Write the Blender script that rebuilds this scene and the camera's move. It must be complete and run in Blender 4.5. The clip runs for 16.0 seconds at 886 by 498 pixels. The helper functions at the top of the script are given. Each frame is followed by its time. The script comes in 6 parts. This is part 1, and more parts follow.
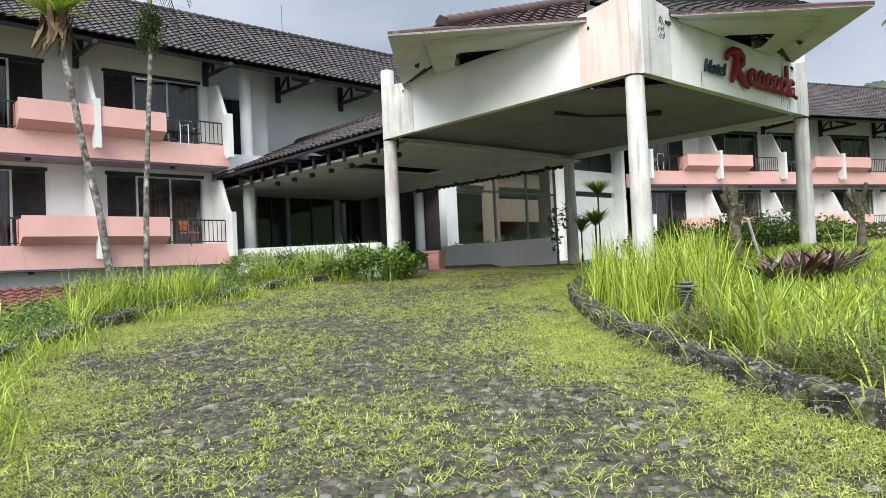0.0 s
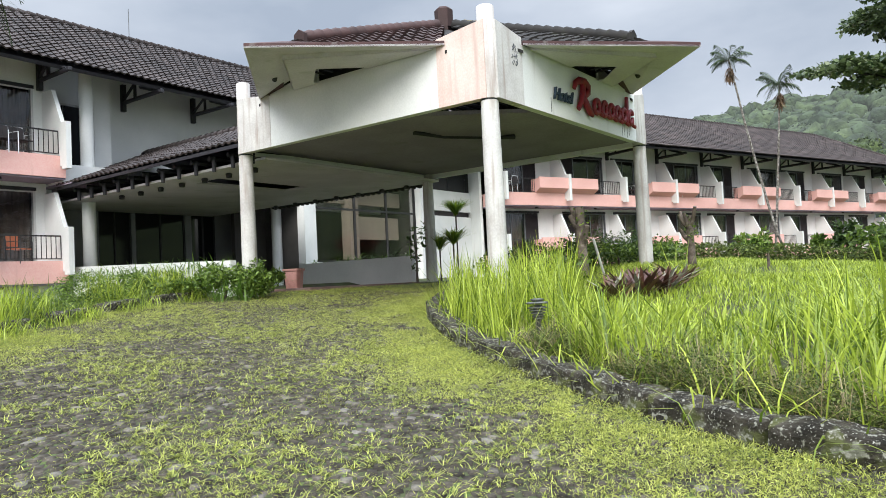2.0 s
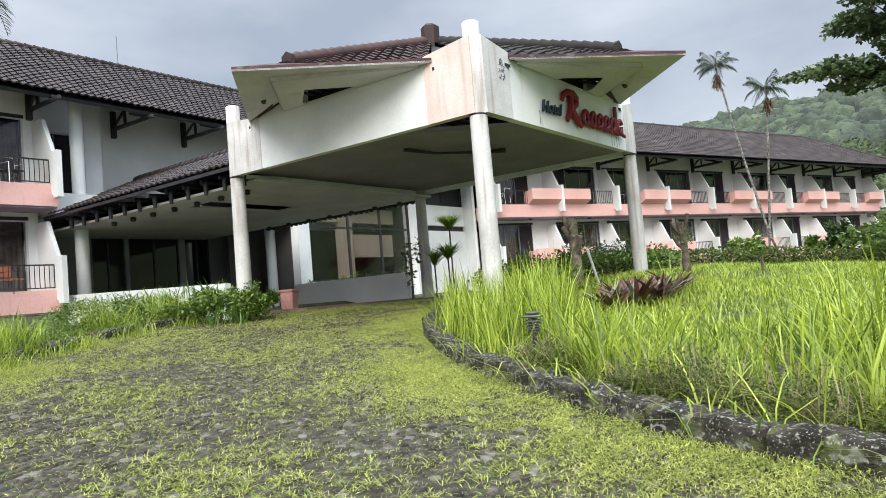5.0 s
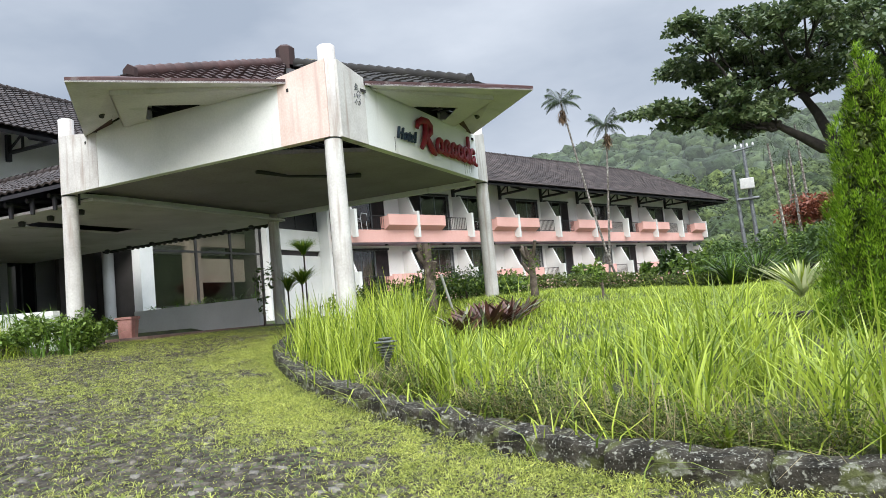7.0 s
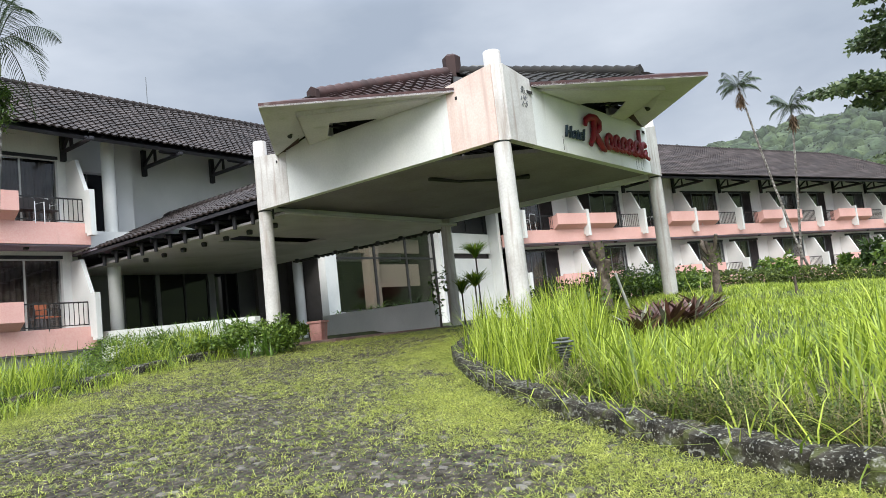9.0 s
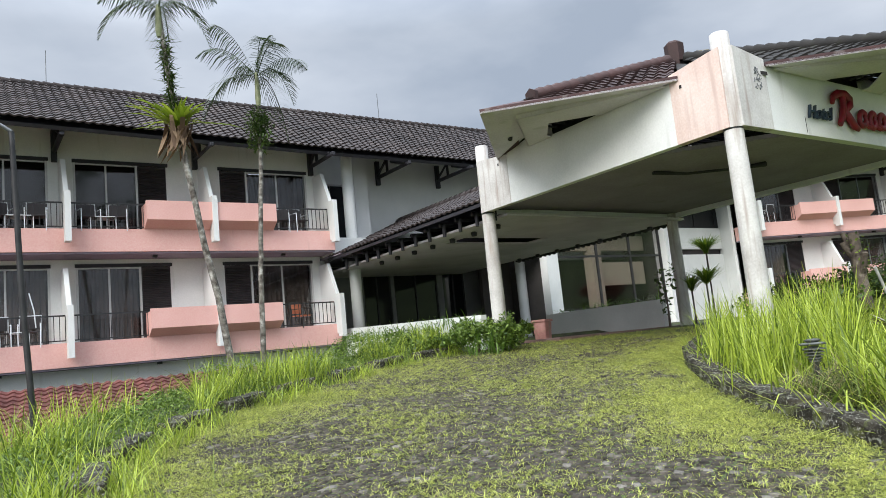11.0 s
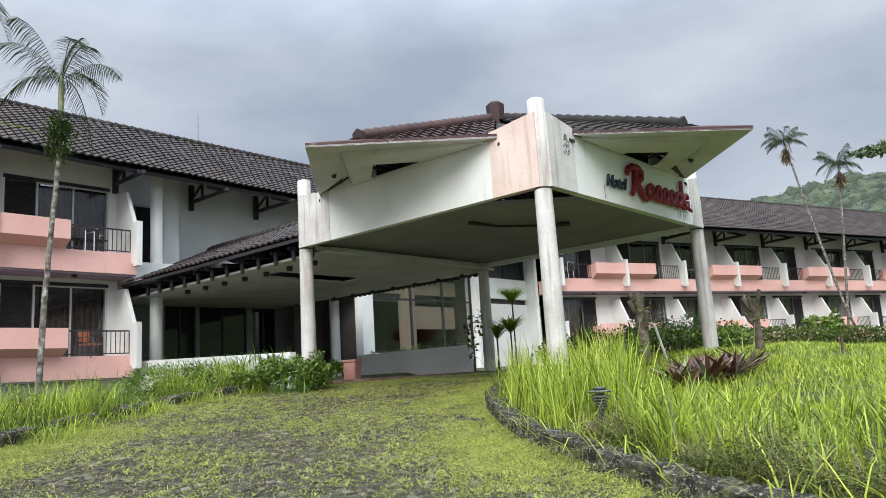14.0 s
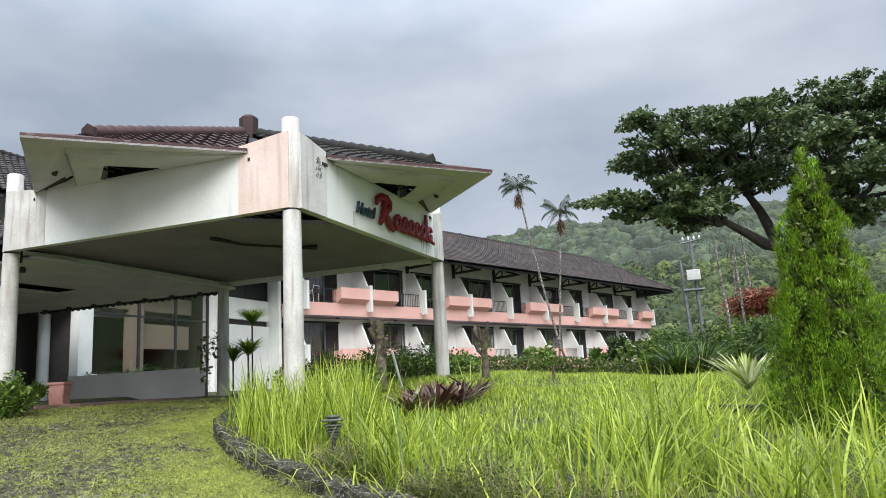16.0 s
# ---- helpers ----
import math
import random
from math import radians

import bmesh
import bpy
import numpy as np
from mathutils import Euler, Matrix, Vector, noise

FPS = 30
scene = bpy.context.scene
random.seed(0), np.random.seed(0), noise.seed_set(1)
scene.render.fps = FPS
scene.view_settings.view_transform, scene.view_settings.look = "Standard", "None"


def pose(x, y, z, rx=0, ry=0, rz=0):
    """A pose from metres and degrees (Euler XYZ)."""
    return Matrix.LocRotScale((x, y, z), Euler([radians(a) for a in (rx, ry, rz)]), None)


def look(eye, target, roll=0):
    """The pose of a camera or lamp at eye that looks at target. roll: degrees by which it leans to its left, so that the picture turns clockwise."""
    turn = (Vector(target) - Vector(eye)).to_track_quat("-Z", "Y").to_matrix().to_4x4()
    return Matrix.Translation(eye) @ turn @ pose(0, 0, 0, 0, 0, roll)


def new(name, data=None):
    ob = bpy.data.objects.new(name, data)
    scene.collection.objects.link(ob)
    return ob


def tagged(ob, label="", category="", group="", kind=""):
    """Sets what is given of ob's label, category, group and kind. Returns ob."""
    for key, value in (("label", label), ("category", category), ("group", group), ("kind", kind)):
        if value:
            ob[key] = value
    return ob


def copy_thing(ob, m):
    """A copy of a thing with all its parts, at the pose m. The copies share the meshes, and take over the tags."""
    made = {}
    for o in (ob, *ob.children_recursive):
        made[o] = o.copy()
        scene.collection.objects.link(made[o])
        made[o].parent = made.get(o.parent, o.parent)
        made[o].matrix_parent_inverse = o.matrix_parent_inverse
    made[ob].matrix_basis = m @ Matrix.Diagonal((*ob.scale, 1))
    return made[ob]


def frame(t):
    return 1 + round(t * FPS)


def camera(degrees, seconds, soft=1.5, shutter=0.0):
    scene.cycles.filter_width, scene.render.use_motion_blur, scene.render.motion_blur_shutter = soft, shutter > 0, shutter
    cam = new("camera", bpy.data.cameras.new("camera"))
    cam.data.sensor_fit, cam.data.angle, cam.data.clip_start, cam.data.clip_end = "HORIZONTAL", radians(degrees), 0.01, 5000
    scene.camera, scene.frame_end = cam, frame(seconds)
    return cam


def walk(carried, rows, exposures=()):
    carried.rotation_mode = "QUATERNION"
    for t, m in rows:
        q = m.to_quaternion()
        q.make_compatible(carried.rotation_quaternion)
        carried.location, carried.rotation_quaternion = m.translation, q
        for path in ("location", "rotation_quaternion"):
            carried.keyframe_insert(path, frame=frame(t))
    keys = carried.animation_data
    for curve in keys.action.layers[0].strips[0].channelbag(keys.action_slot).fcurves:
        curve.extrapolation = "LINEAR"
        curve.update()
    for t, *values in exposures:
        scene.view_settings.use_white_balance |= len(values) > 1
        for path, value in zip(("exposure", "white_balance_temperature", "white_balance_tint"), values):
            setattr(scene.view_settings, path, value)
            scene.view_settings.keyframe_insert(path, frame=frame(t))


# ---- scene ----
# ------------------------------------------------------------ camera and walk
cam = camera(63.3, 16.0, soft=0.65)
EYE, TURN = 1.6, -42.5
ROWS = [
    (0.0, 0.001, -0.001, 0.001, 0.44, 1.55, 2.64),
    (0.5, 0.026, 0.001, 0.007, -3.16, 2.13, 2.91),
    (1.0, 0.032, 0.006, 0.017, -5.72, 2.32, 3.17),
    (1.5, 0.041, 0.001, 0.011, -8.60, 2.38, 2.82),
    (2.0, 0.025, 0.021, -0.003, -10.67, 2.47, 2.88),
    (2.5, 0.016, 0.028, 0.007, -11.52, 2.65, 3.19),
    (3.0, 0.040, -0.001, 0.022, -11.19, 2.92, 3.80),
    (5.5, 0.056, 0.020, 0.022, -11.31, 3.80, 5.36),
    (6.0, 0.063, 0.013, 0.027, -14.28, 3.95, 5.26),
    (6.5, 0.094, 0.040, 0.018, -18.57, 4.27, 5.30),
    (7.0, 0.111, 0.046, 0.021, -22.31, 4.57, 5.39),
    (7.5, 0.125, 0.054, 0.022, -24.08, 4.77, 5.58),
    (8.0, 0.095, 0.036, 0.019, -21.45, 5.12, 5.89),
    (8.5, 0.058, 0.019, 0.025, -15.63, 5.63, 6.15),
    (9.0, 0.026, 0.002, 0.022, -8.75, 6.03, 6.24),
    (9.5, 0.009, 0.017, 0.016, -2.87, 6.33, 6.29),
    (10.0, -0.021, -0.022, 0.017, 2.04, 6.54, 6.25),
    (12.5, 0.009, -0.093, 0.029, 12.39, 8.91, 4.59),
    (13.0, 0.031, -0.072, 0.014, 9.14, 9.26, 4.25),
    (13.5, 0.046, -0.022, 0.018, 2.39, 9.48, 3.99),
    (14.0, -0.006, -0.030, -0.002, -6.16, 9.77, 3.61),
    (14.5, 0.021, -0.005, 0.014, -14.63, 10.11, 3.12),
    (15.0, 0.061, 0.042, 0.048, -20.81, 10.43, 2.60),
    (15.5, 0.083, 0.082, 0.046, -24.14, 10.56, 2.69),
    (16.0, 0.082, 0.092, 0.044, -26.43, 10.39, 3.05),
]
walk(cam, [(t, pose(0, 0, EYE, 0, 0, TURN) @ pose(x, y, z, 90 + pitch, roll, yaw)) for t, x, y, z, yaw, pitch, roll in ROWS], [(0.0, 1.22), (8.5, 1.16), (12.5, 1.04), (16.0, 1.02)])

# ------------------------------------------------------------ light: an overcast sky
SUN_EL, SUN_AZ = 40.0, 243.0
world = bpy.data.worlds.new("overcast_sky")
scene.world = world
world.use_nodes = True
wn, wl = world.node_tree.nodes, world.node_tree.links
bg = wn["Background"]
sky = wn.new("ShaderNodeTexSky")
sky.sky_type, sky.sun_disc = "NISHITA", False
sky.sun_elevation, sky.sun_rotation = radians(SUN_EL), radians(SUN_AZ)
sky_gain = wn.new("ShaderNodeMixRGB")
sky_gain.blend_type, sky_gain.inputs[0].default_value, sky_gain.inputs[2].default_value = "MULTIPLY", 1.0, (0.1, 0.1, 0.1, 1)
wl.new(sky.outputs[0], sky_gain.inputs[1])
coord = wn.new("ShaderNodeTexCoord")
stretch = wn.new("ShaderNodeMapping")
stretch.inputs["Scale"].default_value = (1.0, 1.0, 2.6)
wl.new(coord.outputs["Generated"], stretch.inputs[0])
cloud = wn.new("ShaderNodeTexNoise")
cloud.inputs["Scale"].default_value, cloud.inputs["Detail"].default_value, cloud.inputs["Roughness"].default_value = 2.3, 6.0, 0.5
wl.new(stretch.outputs[0], cloud.inputs[0])
tones = wn.new("ShaderNodeValToRGB")
tones.color_ramp.elements[0].position, tones.color_ramp.elements[0].color = 0.33, (0.42, 0.49, 0.60, 1)
tones.color_ramp.elements[1].position, tones.color_ramp.elements[1].color = 0.68, (0.75, 0.81, 0.91, 1)
wl.new(cloud.outputs[0], tones.inputs[0])
cover = wn.new("ShaderNodeMixRGB")
cover.inputs[0].default_value = 0.93
wl.new(sky_gain.outputs[0], cover.inputs[1])
wl.new(tones.outputs[0], cover.inputs[2])
# an overcast sky is brightest overhead
split = wn.new("ShaderNodeSeparateXYZ")
wl.new(coord.outputs["Generated"], split.inputs[0])
lift_up = wn.new("ShaderNodeValToRGB")
lift_up.color_ramp.elements[0].position, lift_up.color_ramp.elements[0].color = 0.0, (0.42, 0.42, 0.42, 1)
lift_up.color_ramp.elements[1].position, lift_up.color_ramp.elements[1].color = 1.0, (2.3, 2.3, 2.3, 1)
mid_tone = lift_up.color_ramp.elements.new(0.42)
mid_tone.color = (0.47, 0.47, 0.47, 1)
wl.new(split.outputs["Z"], lift_up.inputs[0])
zenith = wn.new("ShaderNodeMixRGB")
zenith.blend_type, zenith.inputs[0].default_value = "MULTIPLY", 1.0
wl.new(cover.outputs[0], zenith.inputs[1])
wl.new(lift_up.outputs[0], zenith.inputs[2])
# and the cloud is thinner on the sun's side
toward = wn.new("ShaderNodeVectorMath")
toward.operation = "DOT_PRODUCT"
toward.inputs[1].default_value = (math.sin(radians(SUN_AZ)) * 0.9, math.cos(radians(SUN_AZ)) * 0.9, 0.44)
wl.new(coord.outputs["Generated"], toward.inputs[0])
thin = wn.new("ShaderNodeValToRGB")
thin.color_ramp.elements[0].position, thin.color_ramp.elements[0].color = 0.1, (1, 1, 1, 1)
thin.color_ramp.elements[1].position, thin.color_ramp.elements[1].color = 1.0, (1.45, 1.43, 1.40, 1)
wl.new(toward.outputs["Value"], thin.inputs[0])
glow_side = wn.new("ShaderNodeMixRGB")
glow_side.blend_type, glow_side.inputs[0].default_value = "MULTIPLY", 1.0
wl.new(zenith.outputs[0], glow_side.inputs[1])
wl.new(thin.outputs[0], glow_side.inputs[2])
wl.new(glow_side.outputs[0], bg.inputs[0])
bg.inputs[1].default_value = 1.0
sun = new("sun", bpy.data.lights.new("sun", "SUN"))
sun.data.energy, sun.data.angle, sun.data.color = 1.5, radians(40), (1.0, 0.96, 0.9)
sun_way = Vector((math.sin(radians(SUN_AZ)) * math.cos(radians(SUN_EL)), math.cos(radians(SUN_AZ)) * math.cos(radians(SUN_EL)), math.sin(radians(SUN_EL))))
sun.matrix_world = look(sun_way * 60, (0, 0, 0))

# ------------------------------------------------------------ materials


def shade(name, base, rough=0.7, metal=0.0):
    m = bpy.data.materials.new(name)
    m.use_nodes = True
    b = m.node_tree.nodes["Principled BSDF"]
    b.inputs["Base Color"].default_value = (*base, 1)
    b.inputs["Roughness"].default_value, b.inputs["Metallic"].default_value = rough, metal
    return m, m.node_tree.nodes, m.node_tree.links, b


def ramp(nodes, links, source, stops):
    r = nodes.new("ShaderNodeValToRGB")
    while len(r.color_ramp.elements) < len(stops):
        r.color_ramp.elements.new(0.5)
    for e, (p, c) in zip(r.color_ramp.elements, stops):
        e.position, e.color = p, (*c, 1)
    links.new(source, r.inputs[0])
    return r.outputs[0]


def noise_tex(nodes, links, scale, detail=5.0, stretch=None):
    tc = nodes.new("ShaderNodeTexCoord")
    mp = nodes.new("ShaderNodeMapping")
    mp.inputs["Scale"].default_value = stretch or (1, 1, 1)
    links.new(tc.outputs["Object"], mp.inputs[0])
    n = nodes.new("ShaderNodeTexNoise")
    n.inputs["Scale"].default_value, n.inputs["Detail"].default_value = scale, detail
    links.new(mp.outputs[0], n.inputs[0])
    return n.outputs[0]


def blend(nodes, links, kind, amount, a, b):
    m = nodes.new("ShaderNodeMixRGB")
    m.blend_type = kind
    for socket, value in zip(m.inputs, (amount, a, b)):
        if isinstance(value, (int, float)):
            socket.default_value = value
        elif isinstance(value, tuple):
            socket.default_value = (*value, 1)
        else:
            links.new(value, socket)
    return m.outputs[0]


def bump(nodes, links, b, height, strength=0.3, distance=0.01):
    n = nodes.new("ShaderNodeBump")
    n.inputs["Strength"].default_value, n.inputs["Distance"].default_value = strength, distance
    links.new(height, n.inputs["Height"])
    links.new(n.outputs[0], b.inputs["Normal"])


def mottled(name, stops, scale, rough=0.75, fine=40.0, relief=0.3, depth=0.01, stains=None, metal=0.0, stain_scale=(1.2, 1.2, 0.12), stain_from=0.55, random=0.0, islands=0.0):
    """A surface with two scales of variation, and streaked stains where given."""
    m, n, l, b = shade(name, stops[0][1], rough, metal)
    big = noise_tex(n, l, scale)
    small = noise_tex(n, l, fine, 3.0)
    col = ramp(n, l, big, stops)
    col = blend(n, l, "OVERLAY", 0.35, col, ramp(n, l, small, [(0.3, (0.35, 0.35, 0.35)), (0.7, (0.65, 0.65, 0.65))]))
    if stains:
        s = noise_tex(n, l, 3.0, 6.0, stain_scale)
        mask = ramp(n, l, s, [(stain_from, (0, 0, 0)), (stain_from + 0.17, (0.8, 0.8, 0.8))])
        col = blend(n, l, "MIX", mask, col, stains)
    if random:
        info = n.new("ShaderNodeObjectInfo")
        col = blend(n, l, "MULTIPLY", random, col, ramp(n, l, info.outputs["Random"], [(0, (0.35, 0.35, 0.35)), (1, (1, 1, 1))]))
    if islands:
        info = n.new("ShaderNodeNewGeometry")
        col = blend(n, l, "MULTIPLY", islands, col, ramp(n, l, info.outputs["Random Per Island"], [(0, (0.35, 0.35, 0.35)), (1, (1, 1, 1))]))
    l.new(col, b.inputs["Base Color"])
    bump(n, l, b, small, relief, depth)
    return m


def leafy(name, dark, light, rough=0.5, through_light=0.25, patches=1.6, low=0.3, high=0.65, mottle=0.0):
    """Leaves: each one its own tone, with some light coming through."""
    m, n, l, b = shade(name, light, rough)
    g = n.new("ShaderNodeNewGeometry")
    col = ramp(n, l, g.outputs["Random Per Island"], [(0, dark), (1, light)])
    patch = noise_tex(n, l, patches, 3.0)
    col = blend(n, l, "MULTIPLY", 0.55, col, ramp(n, l, patch, [(low, (0.40, 0.46, 0.38)), (high, (1, 1, 1))]))
    if mottle:
        fine = noise_tex(n, l, mottle, 6.0)
        col = blend(n, l, "MULTIPLY", 0.85, col, ramp(n, l, fine, [(0.38, (0.22, 0.27, 0.25)), (0.62, (1, 1, 1))]))
        bump(n, l, b, fine, 1.0, 1.2)
    l.new(col, b.inputs["Base Color"])
    t = n.new("ShaderNodeBsdfTranslucent")
    l.new(col, t.inputs[0])
    mix = n.new("ShaderNodeMixShader")
    mix.inputs[0].default_value = through_light
    l.new(b.outputs[0], mix.inputs[1])
    l.new(t.outputs[0], mix.inputs[2])
    l.new(mix.outputs[0], n["Material Output"].inputs["Surface"])
    return m


WHITE = mottled("white_wall_paint", [(0.3, (0.66, 0.68, 0.66)), (0.7, (0.80, 0.81, 0.79))], 0.8, 0.8, 30, 0.15, 0.004, stains=(0.50, 0.50, 0.46), stain_from=0.62)
WEATHERED = mottled("weathered_white_paint", [(0.3, (0.46, 0.44, 0.42)), (0.7, (0.66, 0.65, 0.62))], 1.6, 0.85, 28, 0.2, 0.004, stains=(0.36, 0.30, 0.26), stain_scale=(3.0, 3.0, 0.25), stain_from=0.52)
PINK = mottled("salmon_pink_paint", [(0.3, (0.74, 0.42, 0.37)), (0.7, (0.82, 0.49, 0.44))], 0.7, 0.8, 30, 0.15, 0.004, stains=(0.60, 0.33, 0.27), stain_from=0.66)
FADED_PINK = mottled("faded_pink_paint", [(0.3, (0.66, 0.50, 0.44)), (0.7, (0.74, 0.62, 0.56))], 1.2, 0.85, 28, 0.2, 0.004, stains=(0.55, 0.40, 0.35), stain_scale=(2.5, 2.5, 0.2), stain_from=0.5)
# darker and purpler than the soffit colour; for ceilings and slab undersides
CEIL = mottled("dark_grey_ceiling", [(0.3, (0.25, 0.215, 0.27)), (0.7, (0.33, 0.29, 0.36))], 0.9, 0.85, 25, 0.1, 0.003, stains=(0.20, 0.20, 0.18), stain_scale=(0.5, 0.5, 0.5), stain_from=0.6)
SOFFIT = mottled("soffit_paint", [(0.3, (0.56, 0.53, 0.55)), (0.7, (0.70, 0.67, 0.69))], 0.9, 0.85, 25, 0.1, 0.003, stains=(0.42, 0.42, 0.37), stain_scale=(0.5, 0.5, 0.5), stain_from=0.6)
DARKWOOD = mottled("black_stained_timber", [(0.3, (0.012, 0.012, 0.016)), (0.7, (0.03, 0.03, 0.036))], 3, 0.6, 50, 0.3, 0.003)
MAROON = mottled("maroon_fascia_paint", [(0.3, (0.045, 0.018, 0.019)), (0.7, (0.085, 0.036, 0.034))], 2.5, 0.7, 40, 0.25, 0.004, stains=(0.24, 0.22, 0.21), stain_scale=(1.5, 1.5, 1.5), stain_from=0.6)
TILE = mottled("weathered_roof_tile", [(0.3, (0.024, 0.017, 0.016)), (0.55, (0.051, 0.037, 0.034)), (0.75, (0.105, 0.082, 0.076))], 1.3, 0.75, 30, 0.35, 0.006, random=0.5, islands=0.45)
REDTILE = mottled("reddish_roof_tile", [(0.3, (0.036, 0.018, 0.016)), (0.7, (0.085, 0.040, 0.036))], 1.5, 0.75, 30, 0.35, 0.006, random=0.5, islands=0.4)
LOWERTILE = mottled("brick_red_roof_tile", [(0.3, (0.10, 0.030, 0.027)), (0.7, (0.205, 0.070, 0.060))], 1.5, 0.75, 30, 0.35, 0.006, islands=0.45)
MOSSTILE = mottled("mossy_dark_roof_tile", [(0.3, (0.012, 0.012, 0.011)), (0.6, (0.028, 0.025, 0.022)), (0.75, (0.045, 0.052, 0.026))], 2.0, 0.85, 35, 0.4, 0.006, random=0.5, islands=0.4)


def cobble_stone():
    """Dark paving stone; one stone in a dozen is pale and worn."""
    m, n, l, b = shade("cobble_stone", (0.05, 0.044, 0.036), 0.88)
    b.inputs["Specular IOR Level"].default_value = 0.25
    big, small = noise_tex(n, l, 9.0), noise_tex(n, l, 60.0, 4.0)
    col = ramp(n, l, big, [(0.3, (0.028, 0.024, 0.018)), (0.55, (0.088, 0.077, 0.060)), (0.75, (0.19, 0.168, 0.135))])
    geo, info = n.new("ShaderNodeNewGeometry"), n.new("ShaderNodeObjectInfo")
    add = n.new("ShaderNodeMath")
    add.operation = "ADD"
    l.new(geo.outputs["Random Per Island"], add.inputs[0])
    l.new(info.outputs["Random"], add.inputs[1])
    own = n.new("ShaderNodeMath")
    own.operation = "FRACT"
    l.new(add.outputs[0], own.inputs[0])
    col = blend(n, l, "MULTIPLY", 0.8, col, ramp(n, l, own.outputs[0], [(0.0, (0.4, 0.4, 0.4)), (0.9, (1.0, 1.0, 1.0))]))
    pale = ramp(n, l, own.outputs[0], [(0.91, (0, 0, 0)), (0.99, (0.55, 0.55, 0.55))])
    col = blend(n, l, "MIX", pale, col, (0.27, 0.255, 0.225))
    col = blend(n, l, "OVERLAY", 0.6, col, ramp(n, l, small, [(0.3, (0.25, 0.25, 0.25)), (0.7, (0.75, 0.75, 0.75))]))
    l.new(col, b.inputs["Base Color"])
    bump(n, l, b, small, 0.6, 0.006)
    return m


def lichen_stone():
    """Blackened kerb stone with crusts of pale lichen, large and small, and some moss."""
    m, n, l, b = shade("lichened_kerb_stone", (0.04, 0.036, 0.03), 0.95)
    b.inputs["Specular IOR Level"].default_value = 0.2
    base, rough_ = noise_tex(n, l, 5.0), noise_tex(n, l, 34.0, 6.0)
    col = ramp(n, l, base, [(0.3, (0.013, 0.012, 0.009)), (0.5, (0.036, 0.032, 0.025)), (0.7, (0.088, 0.080, 0.062))])
    for scale, lo, hi, tint in ((4.0, 0.54, 0.60, (0.085, 0.095, 0.035)), (9.0, 0.60, 0.66, (0.17, 0.17, 0.135)), (24.0, 0.57, 0.65, (0.28, 0.28, 0.235)), (60.0, 0.62, 0.66, (0.36, 0.36, 0.32))):
        spot = noise_tex(n, l, scale, 7.0)
        col = blend(n, l, "MIX", ramp(n, l, spot, [(lo, (0, 0, 0)), (hi, (0.85, 0.85, 0.85))]), col, tint)
    l.new(col, b.inputs["Base Color"])
    bump(n, l, b, rough_, 0.9, 0.02)
    return m


DARKKERB = mottled("blackened_kerb_stone", [(0.35, (0.014, 0.013, 0.012)), (0.55, (0.040, 0.036, 0.030)), (0.72, (0.10, 0.095, 0.08))], 6.0, 0.92, 30, 0.9, 0.02, random=0.4)
STONE = cobble_stone()
KERB = lichen_stone()
SOIL = mottled("mossy_soil", [(0.3, (0.030, 0.028, 0.018)), (0.48, (0.048, 0.056, 0.022)), (0.66, (0.075, 0.11, 0.028))], 1.8, 0.95, 30, 0.7, 0.02)
METAL = mottled("dark_painted_metal", [(0.3, (0.018, 0.018, 0.02)), (0.7, (0.05, 0.05, 0.05))], 6, 0.5, 60, 0.1, 0.001, metal=0.3)
GREYMETAL = mottled("weathered_grey_metal", [(0.3, (0.10, 0.11, 0.115)), (0.7, (0.22, 0.23, 0.24))], 5, 0.5, 60, 0.15, 0.001, metal=0.5)
ALU = mottled("pale_aluminium", [(0.3, (0.45, 0.45, 0.44)), (0.7, (0.6, 0.6, 0.58))], 4, 0.45, 60, 0.1, 0.001, metal=0.3)
LOUVRE = mottled("dark_brown_louvre", [(0.3, (0.022, 0.018, 0.020)), (0.7, (0.045, 0.037, 0.038))], 3, 0.6, 60, 0.2, 0.001)
# near-black base colour puts the rooms' and lobby's dimness into the plaster
DARKROOM = mottled("plaster_with_room_shade", [(0.3, (0.06, 0.055, 0.05)), (0.7, (0.10, 0.09, 0.085))], 1.0, 0.9, 30, 0.1, 0.003)
BEIGE = mottled("beige_plaster", [(0.3, (0.55, 0.47, 0.36)), (0.7, (0.66, 0.58, 0.46))], 0.8, 0.85, 30, 0.1, 0.003)
CURTAIN = mottled("brown_curtain_cloth", [(0.3, (0.10, 0.075, 0.062)), (0.7, (0.20, 0.155, 0.13))], 2.0, 0.95, 60, 0.2, 0.002, stain_scale=(6, 6, 0.1), stains=(0.09, 0.07, 0.06))
TERRACOTTA = mottled("pink_terracotta", [(0.3, (0.42, 0.20, 0.17)), (0.7, (0.60, 0.32, 0.28))], 4, 0.85, 40, 0.3, 0.004, stains=(0.3, 0.25, 0.2))
REDLETTER = mottled("crimson_sign_paint", [(0.3, (0.13, 0.004, 0.010)), (0.7, (0.27, 0.008, 0.020))], 6, 0.45, 60, 0.15, 0.002)
BLUELETTER = mottled("navy_sign_paint", [(0.3, (0.008, 0.016, 0.03)), (0.7, (0.02, 0.045, 0.07))], 6, 0.45, 60, 0.15, 0.002)
PALMBARK = mottled("lichened_palm_bark", [(0.35, (0.05, 0.04, 0.032)), (0.55, (0.20, 0.185, 0.16)), (0.7, (0.46, 0.45, 0.41))], 9, 0.9, 40, 0.6, 0.01)
